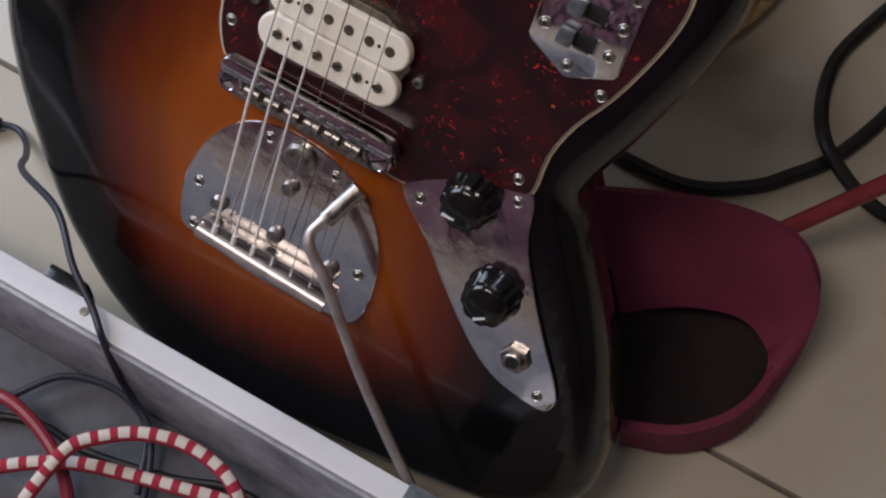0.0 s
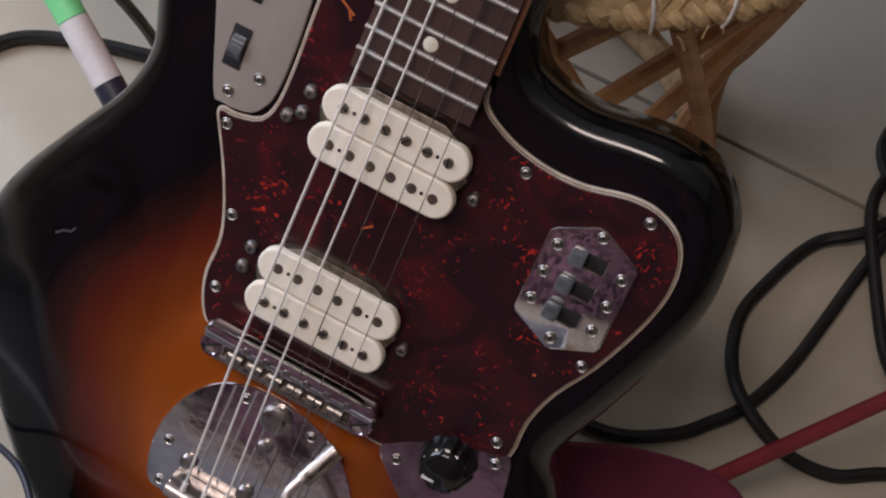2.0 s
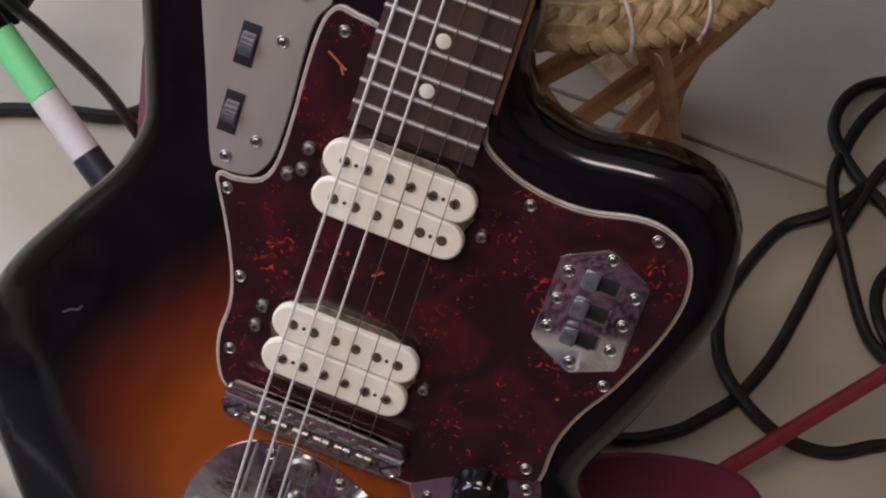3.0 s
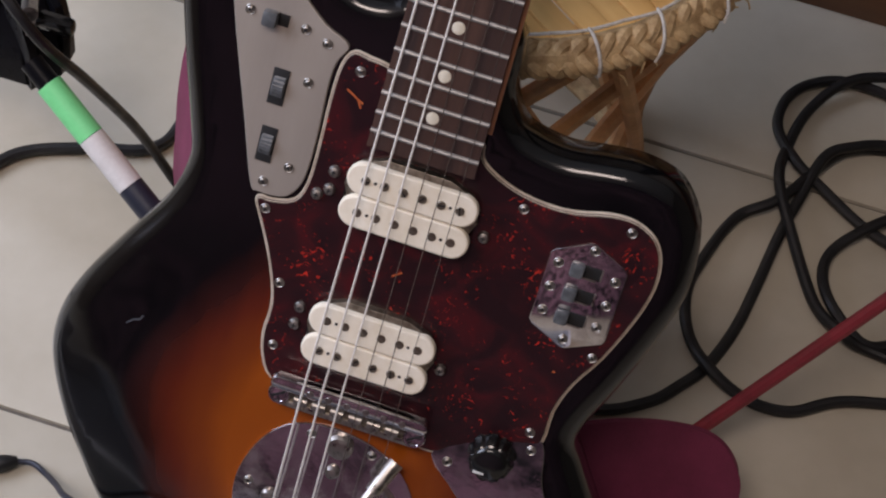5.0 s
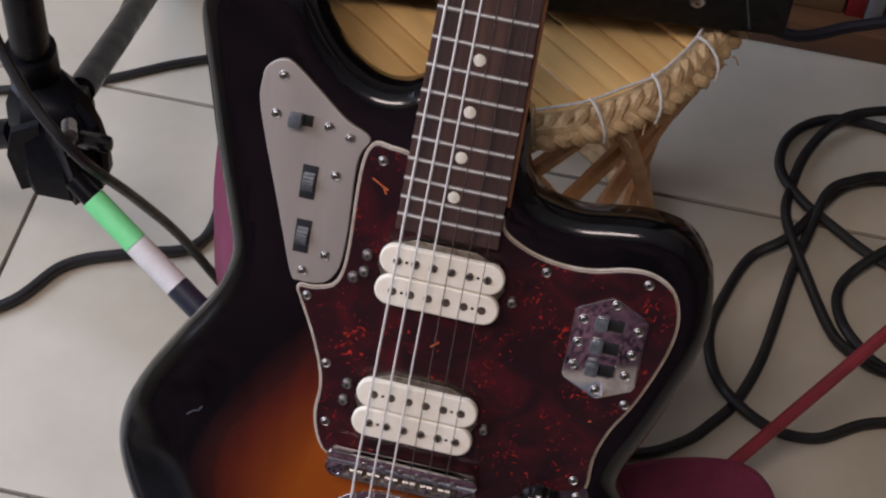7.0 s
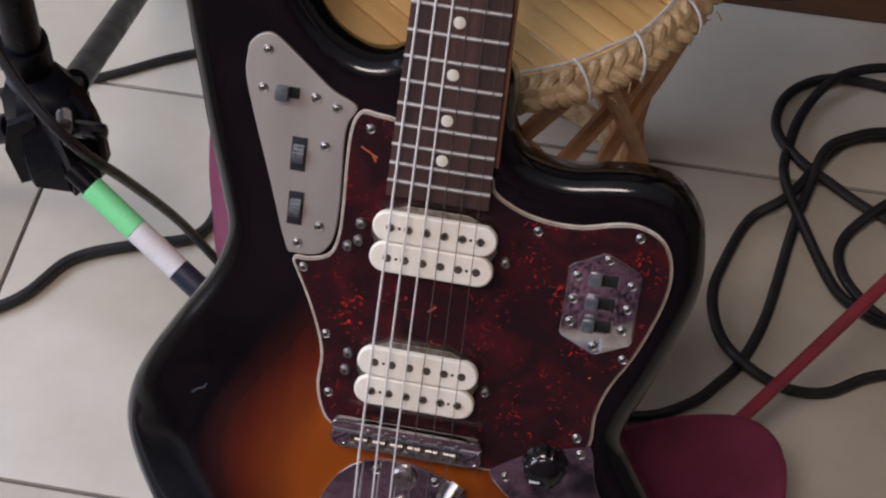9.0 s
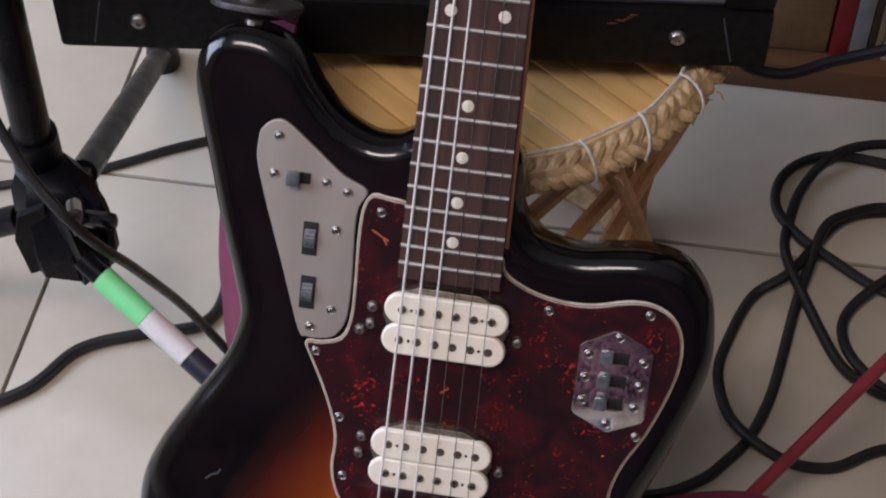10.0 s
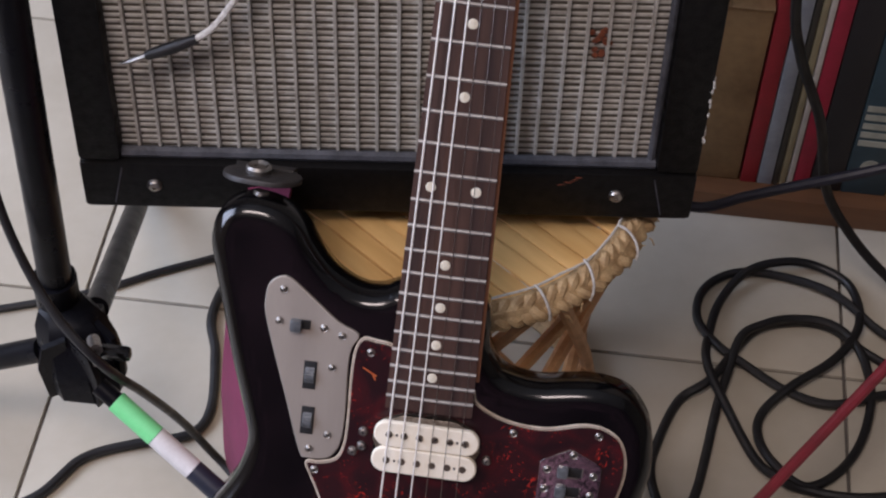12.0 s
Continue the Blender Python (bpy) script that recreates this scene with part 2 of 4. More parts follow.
STEEL_BLACK = material("black_enamel_tube", (0.003, 0.003, 0.0042), (0.006, 0.006, 0.008), 0.34, scale=40, rough_vary=0.1, spec=0.13)
WHITE_BOARD = material("white_melamine", (0.66, 0.655, 0.66), (0.56, 0.55, 0.56), 0.4, scale=18, contrast=0.25, bump=0.1, bump_scale=100)
# white board with smudges; the grey-blue tone is shade painted into it
INNER_BOARD = material("scuffed_shaded_melamine", (0.46, 0.46, 0.50), (0.15, 0.15, 0.18), 0.5, scale=20, contrast=0.5, bump=0.1)
SHELF_WOOD = material("orange_shelf_wood", (0.17, 0.075, 0.03), (0.10, 0.042, 0.018), 0.5, scale=20, stretch=(0.1, 1, 1))
ROPE = rope_material("red_white_braid", (0.42, 0.020, 0.045), (0.72, 0.64, 0.55))

# ---- mesh tools ----


def part(name, bm, mat, parent=None, label="", sharp=35, matrix=None, category="", kind="", group=""):
    """Links a bmesh as one mesh object, under a thing or a part if given."""
    me = bpy.data.meshes.new(name)
    bmesh.ops.recalc_face_normals(bm, faces=bm.faces[:])
    bm.to_mesh(me)
    bm.free()
    me.shade_smooth()
    me.set_sharp_from_angle(angle=radians(sharp))
    for p in me.polygons:
        if p.loop_total > 24:
            for i in p.loop_indices:
                me.edges[me.loops[i].edge_index].use_edge_sharp = True
    me.materials.append(mat)
    ob = new(name, me)
    ob.parent = parent
    if matrix is not None:
        ob.matrix_basis = matrix
    return tagged(ob, label, category, group, kind)


def shared(name, me, parent, matrix, label=""):
    """One more piece on a mesh that is already built."""
    ob = new(name, me)
    ob.parent = parent
    ob.matrix_basis = matrix
    return tagged(ob, label)


def thing(name, label, category, matrix=None, group="", kind=""):
    ob = new(name)
    ob.empty_display_size = 0.02
    if matrix is not None:
        ob.matrix_basis = matrix
    return tagged(ob, label, category, group, kind)


def curve_points(pts, steps, closed=False):
    """Catmull-Rom through the points."""
    p = [Vector(q) for q in pts]
    n = len(p)
    out = []
    for i in range(n if closed else n - 1):
        a = p[(i - 1) % n] if closed or i else p[0] * 2 - p[1]
        b, c = p[i], p[(i + 1) % n]
        d = p[(i + 2) % n] if closed or i + 2 < n else p[-1] * 2 - p[-2]
        for k in range(steps):
            t = k / steps
            out.append(0.5 * ((2 * b) + (c - a) * t + (2 * a - 5 * b + 4 * c - d) * t * t + (3 * b - a - 3 * c + d) * t ** 3))
    if not closed:
        out.append(p[-1])
    return out


def loft(rings, cap=True, closed=False):
    bm = bmesh.new()
    made = [[bm.verts.new(v) for v in r] for r in rings]
    n = len(made[0])
    for i in range(len(made) if closed else len(made) - 1):
        a, b = made[i], made[(i + 1) % len(made)]
        for k in range(n):
            bm.faces.new((a[k], a[(k + 1) % n], b[(k + 1) % n], b[k]))
    if cap and not closed:
        bm.faces.new(made[0])
        bm.faces.new(made[-1])
    return bm


def tube(pts, radius, steps=6, sides=10, closed=False, taper=None):
    """A round rod along a smooth line."""
    c = curve_points(pts, steps, closed) if steps > 1 else [Vector(p) for p in pts]
    n = len(c)
    rings, side = [], None
    for i in range(n):
        ahead = (c[(i + 1) % n] - c[i - 1]) if closed or 0 < i < n - 1 else (c[1] - c[0] if i == 0 else c[-1] - c[-2])
        ahead.normalize()
        side = (side or ahead.orthogonal())
        side = (side - ahead * side.dot(ahead)).normalized()
        up = ahead.cross(side)
        r = radius * (taper(i / (n - 1)) if taper else 1)
        rings.append([c[i] + r * (math.cos(a) * side + math.sin(a) * up) for a in (2 * math.pi * k / sides for k in range(sides))])
    return loft(rings, True, closed)


def inset(pts, d):
    """A closed plan outline moved inwards by d (counter-clockwise plan)."""
    n = len(pts)
    area = sum(pts[i][0] * pts[(i + 1) % n][1] - pts[(i + 1) % n][0] * pts[i][1] for i in range(n))
    s = 1 if area > 0 else -1
    out = []
    for i in range(n):
        t = Vector((pts[(i + 1) % n][0] - pts[i - 1][0], pts[(i + 1) % n][1] - pts[i - 1][1]))
        t.normalize()
        out.append((pts[i][0] - s * t.y * d, pts[i][1] + s * t.x * d))
    return out


def plate(outline, z0, z1, soft=0.0006):
    """A flat piece with a softened rim."""
    rows = [(outline, z0), (outline, z1 - soft), (inset(outline, soft * 0.35), z1 - soft * 0.3), (inset(outline, soft), z1)]
    bm = loft([[(x, y, z) for x, y in o] for o, z in rows])
    return bm


def box(x0, x1, y0, y1, z0, z1, soft=0.002):
    """A box with softened edges."""
    bm = bmesh.new()
    bmesh.ops.create_cube(bm, size=1)
    for v in bm.verts:
        v.co = (x0 + (v.co.x + 0.5) * (x1 - x0), y0 + (v.co.y + 0.5) * (y1 - y0), z0 + (v.co.z + 0.5) * (z1 - z0))
    if soft:
        bmesh.ops.bevel(bm, geom=bm.edges[:], offset=soft, segments=2, affect="EDGES", profile=0.6)
    return bm


def turned(profile, sides=24, flute=0.0, flutes=0):
    """A turned form from rows of radius and height."""
    rings = []
    for r, z in profile:
        rings.append([((r - flute * (r > 0.004) * max(0, math.cos(flutes * a))) * math.cos(a), (r - flute * (r > 0.004) * max(0, math.cos(flutes * a))) * math.sin(a), z)
                      for a in (2 * math.pi * k / sides for k in range(sides))])
    return loft(rings)


def stadium(cx, cy, length, width, n=10):
    h, r = length / 2 - width / 2, width / 2
    return [(cx + h + r * math.cos(a), cy + r * math.sin(a)) for a in (math.pi * (k / n - 0.5) for k in range(n + 1))] + \
           [(cx - h - r * math.cos(a), cy - r * math.sin(a)) for a in (math.pi * (k / n - 0.5) for k in range(n + 1))]


def joined(meshes):
    bm = bmesh.new()
    for b in meshes:
        me = bpy.data.meshes.new("scrap")
        b.to_mesh(me)
        b.free()
        bm.from_mesh(me)
        bpy.data.meshes.remove(me)
    return bm


def mm(pts):
    return [(x / 1000, y / 1000) for x, y in pts]


def smooth_plan(pts, steps=4):
    return [(v.x, v.y) for v in curve_points([(x, y, 0) for x, y in mm(pts)], steps, True)]


# ---- room ----
JX, JY, TX, TY = -0.3505, 0.0235, 0.3495, 0.3705
floor = part("floor", box(-1.8, 2.2, -2.5, 1.25, -0.12, -0.0035, 0), GROUT, None, "pale cream ceramic tile floor with dark joints", category="floor", kind="structure")


def room_wall(name, x0, x1, y0, y1, z0=-0.12, z1=2.6):
    return part(name, box(x0, x1, y0, y1, z0, z1, 0), PLASTER, None, "room wall, tone set per wall", category="wall", kind="structure")


room_wall("wall_north", -1.95, 2.35, 1.25, 1.4)
# east and south walls are unseen, their tones chosen for what the guitar reflects
room_wall("wall_east", 2.2, 2.35, -2.5, 1.25).data.materials[0] = WALL_BROWN
room_wall("wall_south", -1.95, 2.35, -2.65, -2.5).data.materials[0] = WALL_DARK
room_wall("wall_west_a", -1.95, -1.8, -2.5, -0.97)
room_wall("wall_west_b", -1.95, -1.8, 0.77, 1.25)
room_wall("wall_west_sill", -1.95, -1.8, -0.97, 0.77, -0.12, 0.83)
room_wall("wall_west_lintel", -1.95, -1.8, -0.97, 0.77, 2.17, 2.6)
part("ceiling", box(-1.95, 2.35, -2.65, 1.4, 2.6, 2.7, 0), CEIL, None, "white painted ceiling", category="ceiling", kind="structure")
part("baseboard", box(-1.8, 2.2, 1.232, 1.25, 0, 0.08, 0.003), WHITE_BOARD, None, "white skirting board along the wall", category="baseboard", kind="structure")

# ---- electric guitar ----
LEAN = Matrix(((0.99961, 0.02390, 0.01460, 0), (0, 0.52121, -0.85343, 0), (-0.02801, 0.85310, 0.52100, 0.17), (0, 0, 0, 1)))
guitar = thing("electric_guitar", "sunburst offset electric guitar with red tortoiseshell pickguard, leaning on a stool", "guitar", LEAN)

BODY_PLAN = smooth_plan([
    (0, 240), (-28, 239.5), (-40, 234.5), (-54, 234.3), (-71, 243), (-85, 258), (-96, 274), (-112, 284), (-133, 286), (-149, 277), (-155, 258), (-151, 236),
    (-145, 213), (-135, 174), (-124, 136), (-120.5, 116), (-127, 91), (-144, 62), (-164, 28), (-174, 3), (-176.5, -18), (-172, -40),
    (-160, -68), (-146, -91), (-130, -115), (-110, -139), (-85, -157), (-53, -168), (-21, -172), (20, -170), (62, -164), (104, -157),
    (144, -149), (171, -137), (183, -118), (184, -101), (179, -81), (168, -52), (151, -21), (132, 8), (123, 24), (125, 39), (134, 63),
    (145, 98), (151, 126), (150, 149), (145, 167), (130, 184), (110, 189), (90, 187.5), (71, 184.5), (55, 186), (43.5, 190.5), (36, 201.5), (33.6, 212), (33.2, 224), (28, 236)], 4)


def rim_distance(x, y):
    best = 1.0
    for i in range(0, len(BODY_PLAN)):
        ax, ay = BODY_PLAN[i - 1]
        bx, by = BODY_PLAN[i]
        dx, dy = bx - ax, by - ay
        t = max(0, min(1, ((x - ax) * dx + (y - ay) * dy) / (dx * dx + dy * dy + 1e-12)))
        best = min(best, (x - ax - t * dx) ** 2 + (y - ay - t * dy) ** 2)
    return math.sqrt(best)


def guitar_body():
    rows = [(0.014, -0.0430), (0.006, -0.0412), (0.002, -0.0375), (0, -0.033), (0, -0.0150), (0.0012, -0.0098), (0.0038, -0.0058), (0.0080, -0.0032), (0.0135, -0.0024)]
    bm = loft([[(x, y, z) for x, y in (inset(BODY_PLAN, d) if d else BODY_PLAN)] for d, z in rows])
    for axis in (0, 1):
        for k in range(-30, 48):
            normal = (1, 0, 0) if axis == 0 else (0, 1, 0)
            front = [f for f in bm.faces if f.calc_center_median().z > -0.0027]
            geom = list({v for f in front for v in f.verts}) + list({e for f in front for e in f.edges}) + front
            bmesh.ops.bisect_plane(bm, geom=geom, plane_co=tuple(c * k * 0.0062 for c in normal), plane_no=normal)
    layer = bm.verts.layers.float.new("rim")
    for v in bm.verts:
        d = rim_distance(v.co.x, v.co.y)
        near = min(1.0, d / 0.114)
        wide = max(0.0, min(1.0, 1.0 - (math.hypot((v.co.x + 0.004) * 1.04, (v.co.y + 0.042) * 0.86) - 0.050) / 0.125))
        v[layer] = near * (0.7 * (2 - near) + 0.3 * near * (3 - 2 * near)) * wide ** 0.8 if v.co.z > -0.006 else 0.0
        # forearm contour on the lower bass bout
        if v.co.z > -0.02 and v.co.x < -0.05 and v.co.y < 0.06:
            w = min(1, (-0.05 - v.co.x) / 0.05) * min(1, max(0, (0.06 - v.co.y) / 0.07))
            v.co.z -= w * 0.010 * max(0, 1 - d / 0.045) ** 1.15
    return bm


part("body", guitar_body(), BURST, guitar, "glossy sunburst body, amber fading through red to black", sharp=40)

GUARD = smooth_plan([
    (-30, 203), (-39, 204), (-48, 204.5), (-53, 196), (-54.3, 176), (-53.8, 148), (-54.6, 128), (-59, 117), (-70, 113.2), (-75.5, 113.3), (-78.4, 111.9), (-78.5, 108.6),
    (-76, 103.5), (-67, 85), (-59.5, 65), (-57, 51), (-57.8, 36), (-54.5, 21), (-47, 10), (-30, 6), (0, 3), (30, -1), (49, -3), (60, 4), (78, 15), (96, 20),
    (105.5, 25), (105.8, 45), (111, 64), (121, 84), (130, 110), (134, 130), (132.5, 146), (126, 157.5), (114, 163.5), (100, 163.5),
    (82, 158.7), (66, 157.8), (50, 160.3), (37, 165.5), (30, 171), (26, 180), (0, 190), (-24, 200)], 3)
guard = part("pickguard", plate(inset(GUARD, 0.0017), -0.0022, 0.0, 0.0004), TORTOISE, guitar, "dark red tortoiseshell pickguard")
part("edge_ply", plate(GUARD, -0.0024, -0.0012, 0.0004), PLY_WHITE, guard, "cream bevelled edge ply")
part("edge_ply", plate(inset(GUARD, 0.0010), -0.0022, -0.0008, 0.0003), PLY_BLACK, guard, "thin black ply line")
part("edge_ply", plate(inset(GUARD, 0.0013), -0.0022, -0.0005, 0.0002), PLY_WHITE, guard, "thin inner cream ply line")

upper = part("upper_control_plate", plate(smooth_plan([
    (-114, 226), (-112.5, 233.5), (-106, 239), (-98, 238.5), (-82, 226.5), (-65, 213), (-51, 206), (-54.8, 196), (-56, 183), (-55, 152), (-56, 130), (-60, 120),
    (-66, 115.5), (-78, 114.5), (-83.5, 118.5), (-95, 154), (-107.5, 192), (-113.8, 214)], 4), -0.0024, -0.0004), BRUSHED, guitar, "dull brushed steel plate")
TREM = smooth_plan([(-51.5, -66), (-50.5, -48), (-43, -28), (-31, -14.5), (-17, -8.5), (0, -7.5), (19, -11), (35, -19.5), (47.5, -35), (53, -53), (54, -74), (50, -86),
                    (40, -88.5), (12, -91), (-14, -90), (-37, -86), (-47, -83)], 4)
trem = part("vibrato_tailpiece", plate(TREM, -0.0024, -0.0006), CHROME, guitar, "scuffed chrome vibrato plate")
lower = part("lower_control_plate", plate(smooth_plan([(49.5, -3.5), (60, 10), (72, 19.5), (93, 23.7), (106, 24.3), (112, 2), (120.5, -15), (135.5, -39), (149, -58.5), (153, -68),
             (149.5, -75.5), (136, -75.5), (120, -71.5), (104, -60.5), (85, -41.5), (69.5, -24)], 4), -0.0024, -0.0002), CHROME, guitar, "scuffed chrome knob plate")
hexa = [(76.6, 134), (79, 136.5), (95, 145), (98.5, 145.2), (116, 137.2), (118, 134.5), (118.4, 95), (117, 92.2), (99.5, 83.8), (96.8, 83.6), (78.5, 92), (76.8, 94.5)]
switches = part("switch_plate", plate(mm(hexa), -0.0004, 0.0010), CHROME, guitar, "chrome six-sided switch plate")


def screw_mesh():
    """A small domed cross-head screw in a cup."""
    bm = turned([(0.0028, -0.0002), (0.0028, 0.0003), (0.0025, 0.0006), (0.0020, 0.0002), (0.0018, 0.0006), (0.0012, 0.0010), (0.0002, 0.0011)], 14)
    return bm


SCREW = part("screw", screw_mesh(), NICKEL, guard, "dull nickel cross-head screw").data
CROSS = part("cross_slot", joined([box(-0.0012, 0.0012, -0.0003, 0.0003, 0.0007, 0.00125, 0), box(-0.0003, 0.0003, -0.0012, 0.0012, 0.0007, 0.00122, 0)]), DARK,
             guard.children[-1]).data
guard.children[-1].location = (-0.042, 0.195, 0.0)


def screws(parent, spots, z, scale=1.0):
    for x, y in mm(spots):
        turn = random.uniform(0, 90)
        s = shared("screw", SCREW, parent, pose(x, y, z, 0, 0, turn) @ Matrix.Scale(scale, 4))
        shared("cross_slot", CROSS, s, Matrix.Identity(4))


screws(guard, [(-72, 107), (-55, 68), (-50, 31), (57, 151.5), (113, 157), (115, 83), (97, 29)], 0)
screws(upper, [(-102.5, 230.6), (-103.7, 208.7), (-74, 207.3), (-61.7, 203.4), (-66.3, 180.5), (-65.3, 132.8), (-76.7, 121.1)], -0.0004)
screws(switches, [(98.3, 141.8), (82.3, 129.7), (81.8, 115.6), (82, 101.6), (97.1, 88.8), (111.7, 101), (112.7, 114.3), (113.2, 128.5)], 0.001)
screws(trem, [(-44, -56.7), (-41.2, -80), (-16.5, -15), (18.8, -16.6), (44.7, -59.5)], -0.0006)
screws(lower, [(59.3, -4.5), (100.7, 18.5), (144, -69.4)], -0.0002)


def humbucker(cy, tilt, label):
    """Two cream bobbins with six poles each over a dark base."""
    p = part("humbucker_pickup", plate(stadium(0, cy + 0.0012, 0.0735, 0.0400, 3), -0.001, 0.0042, 0.0008), BLACK_PLASTIC, guitar, label)
    part("base_plate", plate(stadium(0.0008, cy + 0.0035, 0.0715, 0.0370, 4), 0.0, 0.0052, 0.0006), TARNISH, p, "dusty grey metal base")
    for row, dy in enumerate((0.0092, -0.0092)):
        b = part("bobbin", plate(stadium(0.0008, cy + dy, 0.0702, 0.0180, 12), 0.0042, 0.0086, 0.0012), CREAM, p, "aged cream plastic bobbin")
        slotted = (row == 0) == tilt
        for k in range(6):
            x = 0.0012 + (k - 2.5) * 0.0101
            prof = [(0.0024, 0.0080), (0.0024, 0.0092 if slotted else 0.0089), (0.0020, 0.0096 if slotted else 0.0090), (0.0002, 0.0098 if slotted else 0.0090)]
            s = part("pole", turned(prof, 14), TARNISH, b, matrix=pose(x, cy + dy, 0))
            if slotted:
                part("slot", box(-0.0022, 0.0022, -0.0003, 0.0003, 0.0094, 0.01005, 0), DARK, s, matrix=pose(0, 0, 0, 0, 0, random.uniform(-80, 80)))
        for x in (-0.0188, 0.0212):
            part("pin_hole", turned([(0.0009, 0.0083), (0.0009, 0.00875), (0.0001, 0.00875)], 8), DARK, b, matrix=pose(x, cy + dy, 0))
    return p


humbucker(0.1338, True, "cream open-coil pickup beside the neck")
humbucker(0.0502, False, "cream open-coil pickup beside the bridge")


def round_screw(x, y, r=0.0033):
    s = part("pickup_screw", turned([(r, -0.0002), (r, 0.0012), (r * 0.75, 0.0026), (r * 0.3, 0.0032), (0.0002, 0.0033)], 16), NICKEL, guitar, "round-head nickel screw", matrix=pose(x, y, 0))
    part("slot", joined([box(-0.0014, 0.0014, -0.0003, 0.0003, 0.0026, 0.0035, 0), box(-0.0003, 0.0003, -0.0014, 0.0014, 0.0026, 0.00345, 0)]), DARK, s)


for x, y in mm([(-41.7, 139.3), (-42, 128.9), (-47.7, 124.4), (41.6, 129.9), (-40.8, 58.4), (-41.5, 47.7), (40.6, 48.6)]):
    round_screw(x, y)

# slide switches and rollers of the plates
for cy in (129.8, 115.7, 101.9):
    s = part("slide_switch", box(0.0955, 0.1050, cy / 1000 - 0.0036, cy / 1000 + 0.0032, 0.0002, 0.0014, 0.0002), DARK, switches, "black slot with a grey slider")
    part("slider", box(0.0888, 0.0962, cy / 1000 - 0.0040, cy / 1000 + 0.0036, 0.001, 0.0060, 0.0016), GREY_PLASTIC, s, "worn grey slider")
    part("slot_lip", box(0.0962, 0.1035, cy / 1000 - 0.0045, cy / 1000 - 0.0036, 0.001, 0.0019, 0.0002), NICKEL, s)
    part("slot_lip", box(0.1052, 0.1060, cy / 1000 - 0.0034, cy / 1000 + 0.0034, 0.001, 0.0018, 0.0002), NICKEL, s)
s = part("slide_switch", box(-0.0950, -0.0832, 0.2052, 0.2116, -0.001, 0.0001, 0.0002), DARK, upper, "black slot with a grey slider")
part("slider", box(-0.0962, -0.0885, 0.2040, 0.2124, -0.0006, 0.0062, 0.0018), GREY_PLASTIC, s)
for cx, cy in ((-80.7, 173.8), (-79.7, 141.7)):
    s = part("roller_slot", box(cx / 1000 - 0.0043, cx / 1000 + 0.0043, cy / 1000 - 0.0098, cy / 1000 + 0.0098, -0.001, 0.0001, 0.0002), DARK, upper, "slot with a ribbed roller knob")
    w = turned([(0.0072, -0.0033), (0.0078, -0.0028), (0.0078, 0.0028), (0.0072, 0.0033)], 56, 0.0003, 28)
    bmesh.ops.transform(w, matrix=pose(cx / 1000, cy / 1000, -0.0052, 0, 90, 0), verts=w.verts[:])
    part("roller", w, GREY_PLASTIC, s)

# knobs and jack
for kx, ky, turn in ((81.3, 8.4, 0), (106.6, -31.2, 14)):
    k = part("knob", turned([(0.0124, 0.0), (0.0126, 0.0012), (0.0117, 0.0030), (0.0110, 0.0085), (0.0106, 0.0116), (0.0096, 0.0124)], 72, 0.0010, 9),
             BLACK_PLASTIC, guitar, "glossy black fluted knob", matrix=pose(kx / 1000, ky / 1000, 0.0, 0, 0, turn) @ Matrix.Diagonal((1.08, 1.08, 0.86, 1)))
    part("knob_cap", turned([(0.0096, 0.0116), (0.0092, 0.0130), (0.0080, 0.0141), (0.0062, 0.0149), (0.0040, 0.0154), (0.0020, 0.0157), (0.0002, 0.0158)], 40), BLACK_PLASTIC, k, "smooth domed top", sharp=60)
    spot = pose(-0.0040, -0.0052, 0.0140, 0, 0, 4) if turn == 0 else pose(-0.0006, -0.0054, 0.0141, 0, 0, 24)
    part("pointer", box(-0.0028, 0.0028, -0.0005, 0.0005, 0.0, 0.0014, 0), WHITE_MARK, k, "white pointer line", matrix=spot)
j = part("output_jack", turned([(0.0062, -0.0002), (0.0062, 0.0022), (0.0056, 0.0030), (0.0047, 0.0030), (0.0047, 0.0052), (0.0040, 0.0058), (0.0031, 0.0054), (0.0031, 0.0006), (0.0001, 0.0006)], 6 * 5),
         NICKEL, guitar, "nickel jack socket", matrix=pose(0.1278, -0.0558, 0.0))
part("hex_nut", turned([(0.0075, 0.0), (0.0075, 0.0022), (0.0068, 0.0028), (0.0050, 0.0028)], 6), NICKEL, j, "dull nickel hex nut")
part("hole", turned([(0.0029, 0.0010), (0.0029, 0.0050), (0.0001, 0.0050)], 16), DARK, j)

# bridge
bridge = part("bridge", plate(stadium(0.0, 0.0105, 0.0900, 0.0150, 8), 0.0020, 0.0075, 0.0012), CHROME, guitar, "worn chrome bridge with six saddles")
part("rear_rail", plate(stadium(0.0, 0.0172, 0.0890, 0.0080, 10), 0.0070, 0.0140, 0.0018), CHROME, bridge)
part("front_rail", plate(stadium(0.0, 0.0048, 0.0800, 0.0036, 6), 0.0070, 0.0108, 0.0006), NICKEL, bridge)
part("channel", plate(stadium(0.0, 0.0100, 0.0740, 0.0080, 6), 0.0072, 0.0094, 0.0004), TARNISH, bridge)
